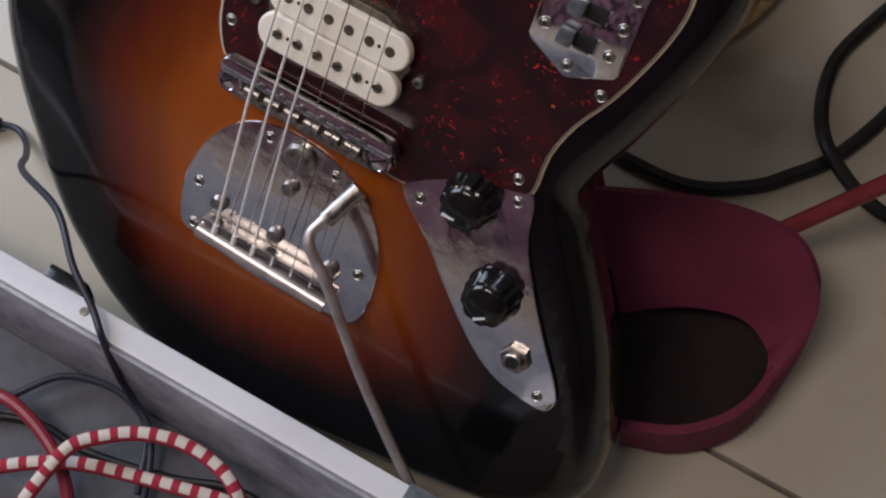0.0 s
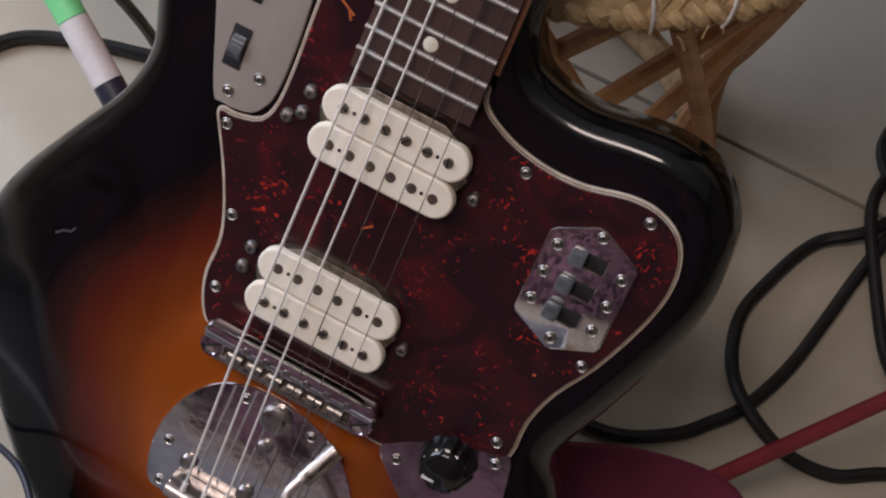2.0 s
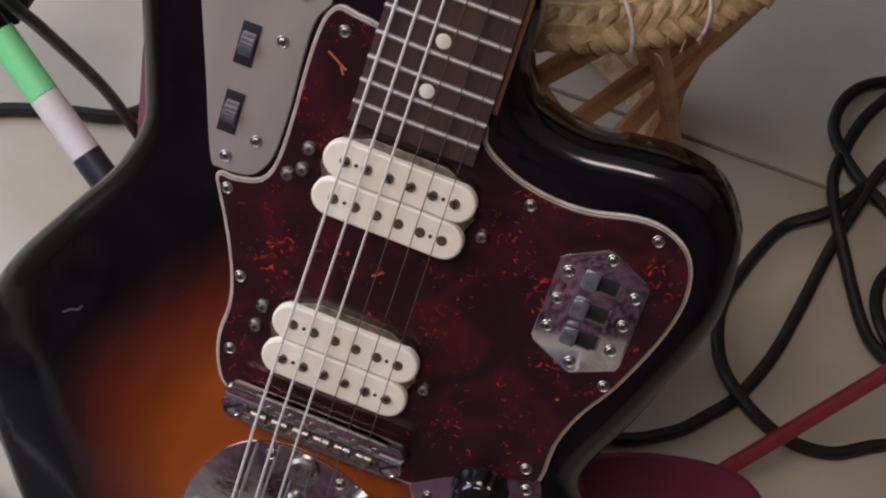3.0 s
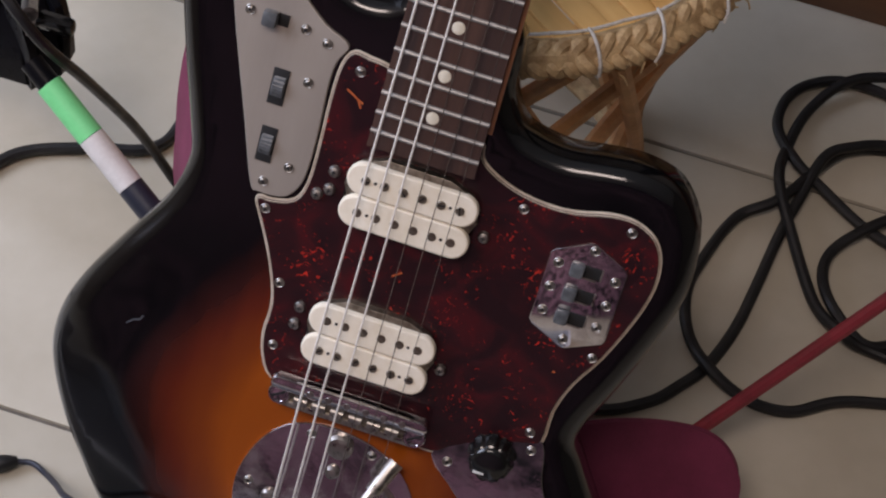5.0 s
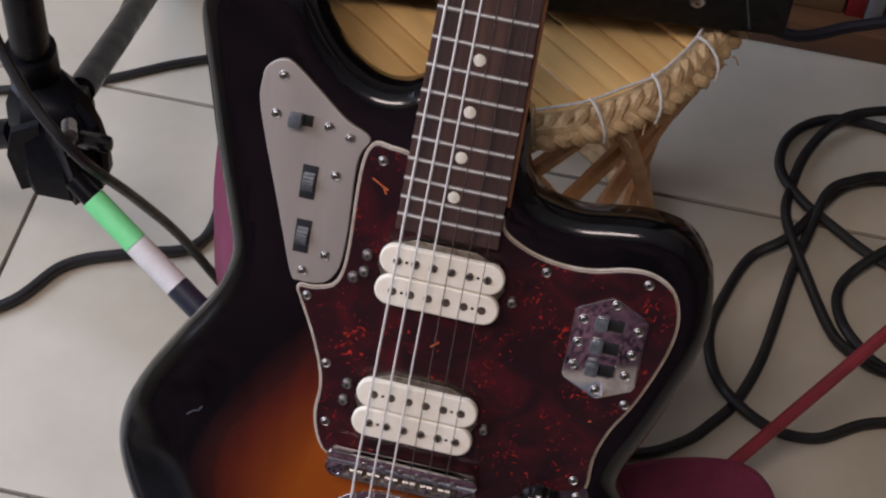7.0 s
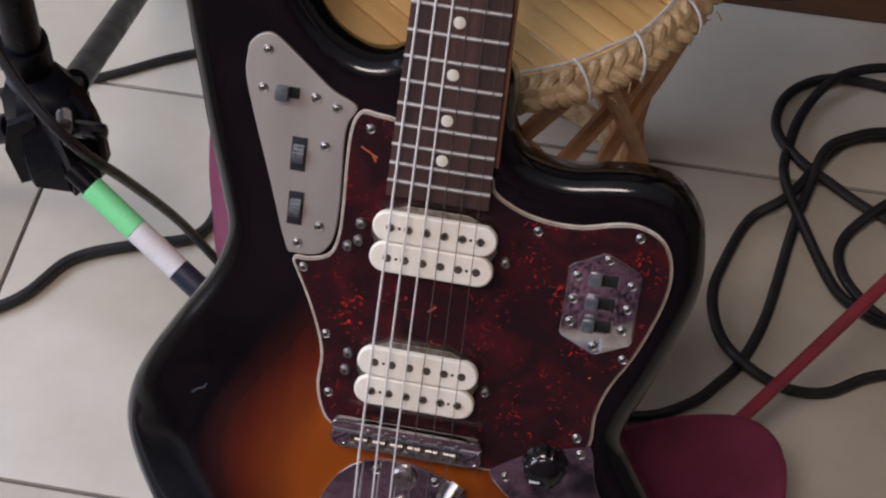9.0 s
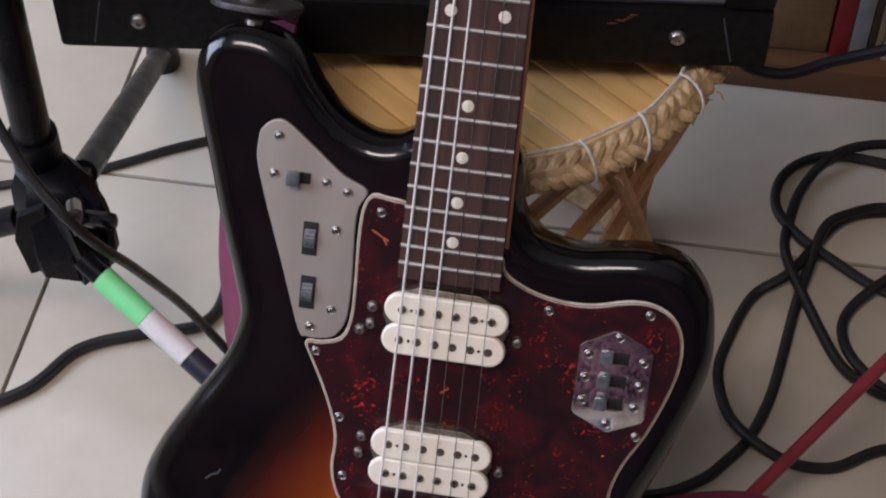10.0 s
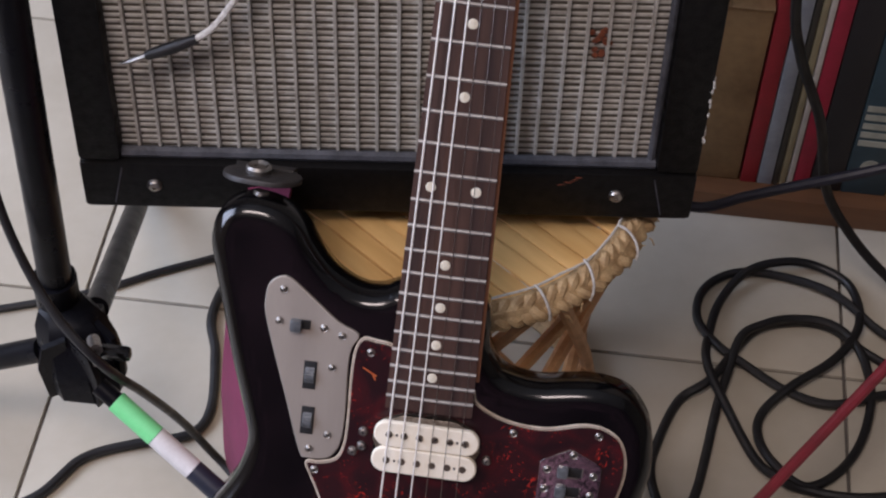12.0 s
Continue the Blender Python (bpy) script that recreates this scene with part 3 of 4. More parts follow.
for k in range(6):
    x = (k - 2.5) * 0.0104
    part("saddle", tube([(x - 0.0036, 0.0098, 0.0116), (x + 0.0036, 0.0098, 0.0116)], 0.0027, 1, 12), NICKEL, bridge)
    part("saddle_screw", tube([(x + 0.0026, 0.0040, 0.0098), (x + 0.0026, 0.0140, 0.0098)], 0.0013, 1, 8), TARNISH, bridge)
    part("rail_screw", turned([(0.0020, 0.0), (0.0018, 0.0010), (0.0002, 0.0013)], 10), NICKEL, bridge, matrix=pose(x + 0.0045, 0.0168, 0.0141))
for x in (-0.0385, 0.0385):
    p = part("post", turned([(0.0062, 0.0), (0.0062, 0.0108), (0.0056, 0.0116), (0.0046, 0.0116), (0.0044, 0.0108), (0.0001, 0.0110)], 24), CHROME, bridge, "slotted post", matrix=pose(x, 0.0095, 0.0))
    part("slot", box(-0.0040, 0.0040, -0.0006, 0.0006, 0.0104, 0.01125, 0), DARK, p, matrix=pose(0, 0, 0, 0, 0, 35))

# vibrato tailpiece fittings
part("string_bar", tube([(-0.0350, -0.0775, 0.0052), (0.0, -0.0790, 0.0054), (0.0365, -0.0805, 0.0052)], 0.0042, 4, 14), ARM_STEEL, trem, "polished round string bar")
part("string_comb", box(-0.0345, 0.0345, -0.0715, -0.0690, -0.0006, 0.0072, 0.0005), NICKEL, trem)
for x, y, r in ((0.4, -17, 0.0078), (0.3, -34.1, 0.0040), (0.2, -62.4, 0.0042), (-30.9, -62.1, 0.0042), (30.8, -63.9, 0.0042)):
    part("button", turned([(r, -0.0008), (r, 0.0012), (r * 0.8, 0.0030), (r * 0.4, 0.0036), (0.0002, 0.0037)], 20), NICKEL, trem, "domed nickel stud", matrix=pose(x / 1000, y / 1000, 0.0))
part("arm_collar", tube([(0.0330, -0.0130, 0.0040), (0.0290, -0.0215, 0.0090), (0.0255, -0.0300, 0.0130)], 0.0046, 1, 18), NICKEL, trem, "ribbed nickel arm socket")
arm = part("vibrato_arm", tube([(0.0262, -0.0275, 0.0125), (0.0236, -0.0330, 0.0155), (0.0222, -0.0375, 0.0180), (0.0240, -0.0420, 0.0200), (0.0300, -0.0485, 0.0206),
           (0.0380, -0.0565, 0.0206), (0.0680, -0.0935, 0.0205), (0.0955, -0.1230, 0.0203), (0.1165, -0.1435, 0.0202), (0.1330, -0.1590, 0.0200)], 0.0027, 6, 12), ARM_STEEL, guitar, "bent steel vibrato arm")

# neck
FRET = [0.610 * 2 ** (-k / 12) for k in range(23)]


def board_half(y):
    return 0.0212 + (0.610 - y) / 0.439 * 0.0072


def neck_section(y, top, depth, half=None):
    h = half or board_half(y)
    return [(h, y, top), (h, y, top - 0.004)] + [(h * math.cos(a), y, top - 0.004 - depth * math.sin(a)) for a in (math.pi * k / 10 for k in range(1, 10))] + [(-h, y, top - 0.004), (-h, y, top)]


neck = part("neck", loft([neck_section(y, 0.0052 + 0.0005 * i, d, board_half(y) + 0.0011) for i, (y, d) in enumerate(((0.186, 0.006), (0.215, 0.006), (0.232, 0.020), (0.33, 0.0185), (0.47, 0.0165), (0.606, 0.0145), (0.612, 0.0145)))]),
            MAPLE, guitar, "lacquered maple neck", matrix=pose(0.0012, 0, 0))


def board_z(y):
    return 0.0102 + (y - 0.17) * 0.004


fretboard = part("fretboard", loft([[(-board_half(y), y, 0.0050), (board_half(y), y, 0.0050), (board_half(y), y, board_z(y) - 0.0008), (board_half(y) * 0.5, y, board_z(y) - 0.0002), (0, y, board_z(y)),
                 (-board_half(y) * 0.5, y, board_z(y) - 0.0002), (-board_half(y), y, board_z(y) - 0.0008)] for y in (0.1620, 0.1650, 0.25, 0.35, 0.45, 0.55, 0.6085)]), ROSEWOOD, guitar, "dark rosewood fretboard with cream dots")
for k in range(1, 23):
    y, h = FRET[k], board_half(FRET[k])
    z = board_z(y)
    part("fret", tube([(-h, y, z - 0.0006), (-h * 0.5, y, z), (0, y, z + 0.0002), (h * 0.5, y, z), (h, y, z - 0.0006)], 0.0013, 2, 8), FRETWIRE, fretboard)
for k, xs in ((3, (0,)), (5, (0,)), (7, (0,)), (9, (0,)), (12, (-0.0145, 0.0140)), (15, (0,)), (17, (0,)), (19, (0,)), (21, (0,))):
    for x in xs:
        y = (FRET[k] + FRET[k - 1]) / 2
        part("dot_inlay", turned([(0.0033, -0.001), (0.0033, 0.00012), (0.0031, 0.00022), (0.0001, 0.00024)], 20), PEARL, fretboard, matrix=pose(x, y, board_z(y) - abs(x) * 0.012))
part("nut", box(-0.0212, 0.0212, 0.6085, 0.6125, 0.005, 0.0142, 0.0006), CREAM, guitar, "cream nut")
part("headstock", plate(smooth_plan([(-21, 610), (-26, 635), (-34, 700), (-36, 760), (-20, 790), (10, 792), (36, 775), (44, 745), (30, 720), (30, 680), (27, 640), (21, 610)], 4), -0.010, 0.004), MAPLE, guitar, "plain maple headstock")

# strings
for k in range(6):
    xb, xn, wound = (k - 2.5) * 0.0104, (k - 2.5) * 0.0070, k < 3
    r = (0.00072, 0.00064, 0.00056, 0.00030, 0.00026, 0.00022)[k]
    part("string", tube([(xb * 1.02, -0.0700, 0.0068), (xb, 0.0098, 0.0146), (xn, 0.6100, 0.0145)], r, 1, 7), STRING if wound else PLAIN, guitar,
         "bright wound string" if wound else "thin plain steel string")
    part("ball_end", tube([(xb * 1.02, -0.0745, 0.0066), (xb * 1.02, -0.0690, 0.0068)], r * 2.2, 1, 8), STRING, guitar)

# strap buttons
button = part("strap_button", tube([(-0.127, 0.278, -0.024), (-0.1265, 0.284, -0.024), (-0.126, 0.288, -0.024)], 0.0050, 1, 18), NICKEL, guitar, "nickel strap button")
# small chips in the lacquer
for x, y, a, n in ((-0.1300, 0.0155, 44, 0.005), (-0.1262, 0.0178, 20, 0.004), (-0.1240, 0.0200, 60, 0.003)):
    part("paint_chip", box(-n / 2, n / 2, -0.0005, 0.0005, 0, 0.0002, 0), PIPING, guitar, "pale chip in the lacquer", matrix=pose(x, y, -0.0028, 0, 0, a))

streak = material("amber_streak", (0.55, 0.16, 0.05), (0.38, 0.06, 0.02), 0.3, scale=300)
for x, y, a, n in ((-0.0415, 0.1815, -28, 0.011), (-0.0385, 0.1785, -60, 0.005), (0.0983, 0.0683, 20, 0.0016), (0.004, 0.094, 40, 0.006)):
    part("pale_streak", box(-n / 2, n / 2, -0.0005, 0.0005, 0.0, 0.00008, 0), streak, guard, "amber streak in the shell", matrix=pose(x, y, 0.0, 0, 0, a))

# ---- strap ----
strap = thing("guitar_strap", "maroon felt guitar strap with leather end, looped behind the guitar", "strap")


def ribbon(edge_a, edge_b, thick=0.003, steps=6):
    a, b = curve_points(edge_a, steps), curve_points(edge_b, steps)
    rings = []
    for i in range(len(a)):
        ahead = a[min(i + 1, len(a) - 1)] - a[max(i - 1, 0)]
        nrm = ahead.cross(b[i] - a[i]).normalized() * thick / 2
        m = (a[i] + b[i]) / 2 
        rings.append([a[i] + nrm, m + nrm, b[i] + nrm, b[i] - nrm, m - nrm, a[i] - nrm])
    return loft(rings)


part("webbing", ribbon([(0.110, 0.084, 0.085), (0.161, 0.105, 0.088), (0.205, 0.113, 0.085), (0.228, 0.104, 0.072), (0.235, 0.094, 0.050), (0.235, 0.068, 0.020), (0.227, 0.036, 0.008), (0.206, 0.013, 0.006), (0.179, 0.002, 0.006)], [(0.148, 0.056, 0.030), (0.166, 0.071, 0.030), (0.187, 0.082, 0.030), (0.209, 0.085, 0.030), (0.227, 0.069, 0.032), (0.229, 0.051, 0.036), (0.221, 0.029, 0.038), (0.203, 0.010, 0.038), (0.177, -0.002, 0.038)], 0.005), STRAP, strap, "maroon felt band in a loop", sharp=60)
part("webbing", ribbon([(-0.140, 0.236, 0.352), (-0.149, 0.196, 0.328), (-0.150, 0.165, 0.27), (-0.155, 0.150, 0.19), (-0.145, 0.140, 0.10), (-0.06, 0.140, 0.05), (0.04, 0.130, 0.07), (0.106, 0.096, 0.085)],
                       [(-0.112, 0.226, 0.352), (-0.116, 0.158, 0.328), (-0.118, 0.105, 0.27), (-0.122, 0.080, 0.18), (-0.110, 0.085, 0.06), (-0.05, 0.110, 0.008), (0.06, 0.110, 0.015), (0.135, 0.075, 0.03)], 0.004), STRAP, strap, "bright maroon band hanging behind the body", sharp=60)
# added dark sheet on the floor, standing in for shade inside the loop
part("webbing", ribbon([(0.125, 0.095, 0.012), (0.165, 0.108, 0.012), (0.212, 0.108, 0.010), (0.233, 0.080, 0.008), (0.233, 0.045, 0.006)], [(0.120, 0.000, 0.006), (0.150, 0.000, 0.006), (0.180, 0.008, 0.006), (0.200, 0.020, 0.006), (0.210, 0.030, 0.006)], 0.004), LOOP_SHADE, strap, "dark sheet for the shade inside the loop", sharp=60)
TAB = pose(-0.120, 0.187, 0.4035, -32, 0, -4)
part("leather_end", plate(stadium(-0.002, 0, 0.053, 0.041, 10), -0.0018, 0.0018, 0.0012), LEATHER, strap, "black leather strap end", matrix=TAB)
part("leather_end", ribbon([(-0.140, 0.197, 0.398), (-0.146, 0.214, 0.385), (-0.143, 0.232, 0.358)], [(-0.104, 0.197, 0.398), (-0.104, 0.212, 0.385), (-0.110, 0.224, 0.358)], 0.0035), LEATHER, strap, "black leather strap end folded behind the horn", sharp=60)
part("eyelet", turned([(0.0085, 0.0), (0.0088, 0.0040), (0.0074, 0.0056), (0.0056, 0.0040), (0.0040, 0.0036), (0.0001, 0.0040)], 20), NICKEL, strap, "nickel button in the strap end", matrix=TAB @ pose(-0.005, 0.0, 0.0018, 10, 0, 0))

# ---- stool ----
stool = thing("woven_stool", "round bamboo and straw stool with plaited rim, under the amplifier", "stool", pose(-0.013, 0.307, 0))
RIM_R, RIM_Z = 0.1495, 0.3085
part("rim_core", tube([(RIM_R * math.cos(2 * math.pi * k / 40), RIM_R * math.sin(2 * math.pi * k / 40), RIM_Z + 0.001) for k in range(40)], 0.0108, 1, 8, True), STRAW, stool, "straw-filled rim")
for s in range(3):
    pts = []
    for k in range(660):
        a = 2 * math.pi * k / 660
        b = 34 * a + 2 * math.pi * s / 3 + 0.4 * math.sin(5 * a) + 0.2 * math.sin(13 * a)
        across, out = 0.0072 * math.sin(b) - 0.0006, 0.0058 + 0.0022 * math.sin(2 * b) + 0.0012 * math.sin(7 * a + s) + 0.0007 * math.sin(61 * a + 2 * s)
        r = RIM_R + 0.72 * across + 0.69 * out
        pts.append((r * math.cos(a), r * math.sin(a), RIM_Z - 0.69 * across + 0.72 * out))
    part("rim_strand", tube(pts, 0.0043, 1, 8, True, taper=lambda t: 1 + 0.16 * math.sin(190 * t) * math.sin(47 * t)), STRAW, stool, "plaited straw strand")
STITCH = [radians(-57.3 + 360 / 21 * k) for k in range(21)]
line = []
for k, a in enumerate(STITCH):
    r = RIM_R - 0.0060 + 0.0012 * math.sin(k * 2.3)
    line.append((r * math.cos(a), r * math.sin(a), RIM_Z + 0.0142))
    mid = a + radians(8.6)
    line.append(((r - 0.0012) * math.cos(mid), (r - 0.0012) * math.sin(mid), RIM_Z + 0.0144))
part("stitching", tube(line, 0.0010, 2, 6, True), CORD_WHITE, stool, "white cotton stitching")
for k, a in enumerate(STITCH):
    row = []
    for i in range(6):
        b = radians(112 - 24 * i)
        aa = a + 0.012 * i * math.sin(k * 1.7 + 2.4) - 0.006 * i
        row.append(((RIM_R - 0.001 + 0.0152 * math.cos(b)) * math.cos(aa), (RIM_R - 0.001 + 0.0152 * math.cos(b)) * math.sin(aa), RIM_Z + 0.001 + 0.0152 * math.sin(b)))
    part("stitch", tube(row, 0.0010, 3, 6), CORD_WHITE, stool)
# frayed straw ends along the rim
fray = random.Random(8)
for k in range(44):
    a, b = radians(fray.uniform(-150, 20)), radians(fray.uniform(-60, 70))
    p = Vector(((RIM_R + 0.0135 * math.cos(b)) * math.cos(a), (RIM_R + 0.0135 * math.cos(b)) * math.sin(a), RIM_Z + 0.0135 * math.sin(b)))
    q = p + Vector((fray.uniform(-1, 1), fray.uniform(-1, 1), fray.uniform(-1, 0.4))) * 0.006
    part("straw_end", tube([p, (p + q) / 2 + Vector((0, 0, 0.002)), q], 0.0005, 2, 4), STRAW, stool)
for k in range(-9, 10):
    y = k * 0.0158
    half = math.sqrt(max(0.0004, 0.150 ** 2 - y * y))
    bm = box(-half, half, y - 0.0076, y + 0.0076, 0, 0.004, 0.0012)
    part("seat_slat", bm, BAMBOO, stool, matrix=pose(0, 0, RIM_Z - 0.006 + 0.0015 * math.sin(k * 2.1), 0, 0.6 * math.sin(k * 1.3), -38))
for d in (1, -1):
    for k in range(13):
        a0 = 2 * math.pi * (k + 0.20 * d) / 13
        a1 = a0 + d * radians(68)
        top, foot = (0.152 * math.cos(a0), 0.152 * math.sin(a0), RIM_Z - 0.008), (0.140 * math.cos(a1), 0.140 * math.sin(a1), 0.012)
        off = 0.004 * d
        mid = Vector(((top[0] + foot[0]) / 2, (top[1] + foot[1]) / 2, 0))
        mid = mid.normalized() * (mid.length + off)
        part("cane_rod", tube([top, (mid.x, mid.y, (top[2] + foot[2]) / 2), foot], 0.0058, 4, 8), CANE, stool)
part("base_ring", tube([(0.136 * math.cos(2 * math.pi * k / 24), 0.136 * math.sin(2 * math.pi * k / 24), 0.011) for k in range(24)], 0.0105, 2, 8, True), STRAW, stool, "straw-bound base ring")

# ---- amplifier ----
AMP = pose(-0.2585, 0.2115, 0.3265, -2.0, 0, 6.5)
amp = thing("guitar_amplifier", "black vinyl guitar amplifier with silver grille cloth, standing on the stool", "amplifier", AMP)
AW, AH, AD = 0.430, 0.285, 0.20
shell = joined([box(0, AW, 0.014, AD, 0, 0.016, 0.004), box(0, AW, 0.014, AD, AH - 0.016, AH, 0.004), box(0, 0.016, 0.014, AD, 0.002, AH - 0.002, 0.004), box(AW - 0.016, AW, 0.014, AD, 0.002, AH - 0.002, 0.004),
                box(0.01, AW - 0.01, AD - 0.012, AD - 0.001, 0.01, AH - 0.01, 0.002)])
part("cabinet", shell, TOLEX, amp, "black vinyl covered cabinet")
FB, FS = 0.043, 0.030
frame_part = part("front_frame", box(0.0, AW, 0, 0.022, 0.0, FB, 0.0045), TOLEX, amp, "black vinyl lower front rail")
part("front_frame", box(0.0, FS, 0.001, 0.021, FB + 0.0005, AH, 0.0045), TOLEX, amp)
part("front_frame", box(AW - FS, AW, 0.001, 0.021, FB + 0.0005, AH, 0.0045), TOLEX, amp)
part("front_frame", box(FS + 0.0005, AW - FS - 0.0005, 0.001, 0.021, AH - 0.03, AH - 0.0005, 0.0045), TOLEX, amp)
# round strips for the ledge round the grille; blue-grey paints in light it catches
part("piping", tube([(FS, 0.009, FB + 0.004), (AW / 2, 0.009, FB + 0.004), (AW - FS, 0.009, FB + 0.004)], 0.0042, 2, 8), PIPING, amp, "blue-grey inner ledge, its lit look put into the colour")
part("piping", tube([(AW - FS - 0.003, 0.010, FB + 0.004), (AW - FS - 0.003, 0.010, AH - 0.03)], 0.0028, 1, 8), PIPING, amp)
part("grille_backing", box(FS - 0.004, AW - FS + 0.004, 0.014, 0.020, FB - 0.004, AH - 0.028, 0), GRILLE_BACK, amp)


def grille_weave():
    """Horizontal bars of thread between upright ribs."""
    verts, faces = [], []

    def bar(x0, x1, z0, z1, y0, y1):
        i = len(verts)
        verts.extend([(x0, y1, z0), (x1, y1, z0), (x1, y1, z1), (x0, y1, z1), (x0 + 0.0004, y0, z0 + 0.0005), (x1 - 0.0004, y0, z0 + 0.0005), (x1 - 0.0004, y0, z1 - 0.0005), (x0 + 0.0004, y0, z1 - 0.0005)])
        faces.extend([(i + 4, i + 5, i + 6, i + 7), (i, i + 1, i + 5, i + 4), (i + 1, i + 2, i + 6, i + 5), (i + 2, i + 3, i + 7, i + 6), (i + 3, i, i + 4, i + 7)])

    cols, x0, z0, z1 = 27, FS, FB + 0.002, AH - 0.03
    w = (AW - 2 * FS) / cols
    rnd = random.Random(4)
    for c in range(cols):
        x = x0 + c * w
        sway = rnd.uniform(-0.0004, 0.0004)
        bar(x + w - 0.0027 + sway, x + w + sway, z0, z1, 0.0100, 0.0142)
        z = z0
        row = 0
        while z < z1 - 0.004:
            lift = 0.0003 * math.sin(row * 1.9 + c * 0.4)
            bar(x - 0.0002, x + w - 0.0018, z + lift, z + lift + 0.0029 + rnd.uniform(-0.0002, 0.0002), 0.0128 + rnd.uniform(0, 0.0004), 0.0142)
            z += 0.0053
            row += 1
    me = bmesh.new()
    made = [me.verts.new(v) for v in verts]
    for f in faces:
        me.faces.new([made[k] for k in f])
    return me


part("grille_cloth", grille_weave(), GRILLE, amp, "silver woven grille cloth", kind="stuff", sharp=30)
for x in (0.0515, AW - 0.0555):
    part("frame_screw", turned([(0.0052, 0.0), (0.0052, 0.0012), (0.0040, 0.0030), (0.0016, 0.0036), (0.0014, 0.0024), (0.0001, 0.0024)], 18), NICKEL, amp, "round nickel screw", matrix=pose(x, 0.0, 0.0235, 90, 0, 0))
for xa, xb in ((FS, FS - 0.008), (AW - FS, AW - FS + 0.008)):
    part("mitre_seam", tube([(xa, 0.0003, FB - 0.004), ((xa + xb) / 2, 0.0001, FB / 2), (xb, 0.0003, 0.005)], 0.0006, 2, 6), PIPING, amp, "worn seam in the vinyl")
bm = bmesh.new()
rnd = random.Random(3)
for k in range(16):
    bmesh.ops.create_icosphere(bm, subdivisions=1, radius=0.0026, matrix=Matrix.Translation((0.352 + rnd.uniform(-0.006, 0.006), 0.0112, 0.152 + rnd.uniform(-0.012, 0.012))) @ Matrix.Diagonal((1, 0.3, 1, 1)))
part("rust_stain", bm, RUST, amp, "rust-brown stain on the grille")
bm = bmesh.new()
for k in range(26):
    bmesh.ops.create_icosphere(bm, subdivisions=1, radius=0.0022, matrix=Matrix.Translation((AW - 0.0008 + rnd.uniform(-0.0008, 0.0006), 0.004 + rnd.uniform(-0.003, 0.005), 0.070 + k * 0.0026)) @ Matrix.Diagonal((0.5, 0.8, 1.2, 1)))
part("torn_edge", bm, CORD_WHITE, amp, "torn covering with pale backing showing")
bm = bmesh.new()
for k in range(7):
    bmesh.ops.create_icosphere(bm, subdivisions=1, radius=0.0011, matrix=Matrix.Translation((0.334 + k * 0.0022, 0.0002, 0.033 + k * 0.0010 + rnd.uniform(-0.0015, 0.0015))) @ Matrix.Diagonal((2.6, 0.4, 0.55, 1)))
part("scuff", bm, RUST, amp, "scuffed spot with brown board showing")
part("foot", turned([(0.008, -0.006), (0.009, 0.0), (0.007, 0.001)], 14), RUBBER, amp, matrix=pose(0.03, 0.06, 0.0))

# ---- loose lead on the amplifier ----
lead = thing("audio_lead", "white lead with black sleeve and brass plug hanging over the grille", "cable")
A = AMP


def on_amp(x, z, y=-0.004):
    return tuple(A @ Vector((x, y, z)))


part("plug_tip", tube([on_amp(0.040, 0.135, -0.002), on_amp(0.050, 0.140), on_amp(0.062, 0.146)], 0.0022, 2, 10, taper=lambda t: 0.55 + 0.45 * min(1, t * 2)), NICKEL, lead, "tarnished plug tip")
part("sleeve", tube([on_amp(0.058, 0.144), on_amp(0.075, 0.151), on_amp(0.092, 0.159)], 0.0040, 2, 12, taper=lambda t: 0.8 + 0.3 * math.sin(math.pi * t)), RUBBER, lead, "black plug sleeve")
part("cord", tube([on_amp(0.091, 0.1585), on_amp(0.104, 0.170), on_amp(0.122, 0.198), on_amp(0.142, 0.240, -0.008), on_amp(0.155, 0.286, -0.003), on_amp(0.165, 0.292, 0.03), on_amp(0.18, 0.2885, 0.10)], 0.0024, 6, 8), CORD_WHITE, lead, "white cord")

# ---- microphone stand ----
stand = thing("microphone_stand", "black tripod stand with green, white and navy tape on a leg", "stand")
HUB = Vector((-0.274, 0.192, 0.200))
part("pole", tube([(-0.2945, 0.2121, 0.200), (-0.2715, 0.1903, 0.600), (-0.2430, 0.1630, 1.100)], 0.0126, 1, 18), STEEL_BLACK, stand)
part("pole_collar", tube([(-0.2945, 0.2121, 0.205), (-0.2925, 0.2100, 0.246)], 0.0165, 1, 18), STEEL_BLACK, stand, "ribbed black pole collar")
hub = part("hub", loft([[(HUB.x + dx + r * math.cos(a) * 1.12, HUB.y + dy + r * math.sin(a), HUB.z + z) for a in (2 * math.pi * k / 8 + 0.4 for k in range(8))]
                        for r, z, dx, dy in ((0.012, 0.022, -0.016, 0.014), (0.018, 0.019, -0.013, 0.012), (0.024, 0.010, -0.009, 0.008), (0.027, -0.006, -0.004, 0.003), (0.029, -0.026, -0.002, 0.0), (0.028, -0.046, 0, -0.002), (0.021, -0.050, 0, -0.002))]),
           STEEL_BLACK, stand, "moulded black plastic hub", sharp=25)
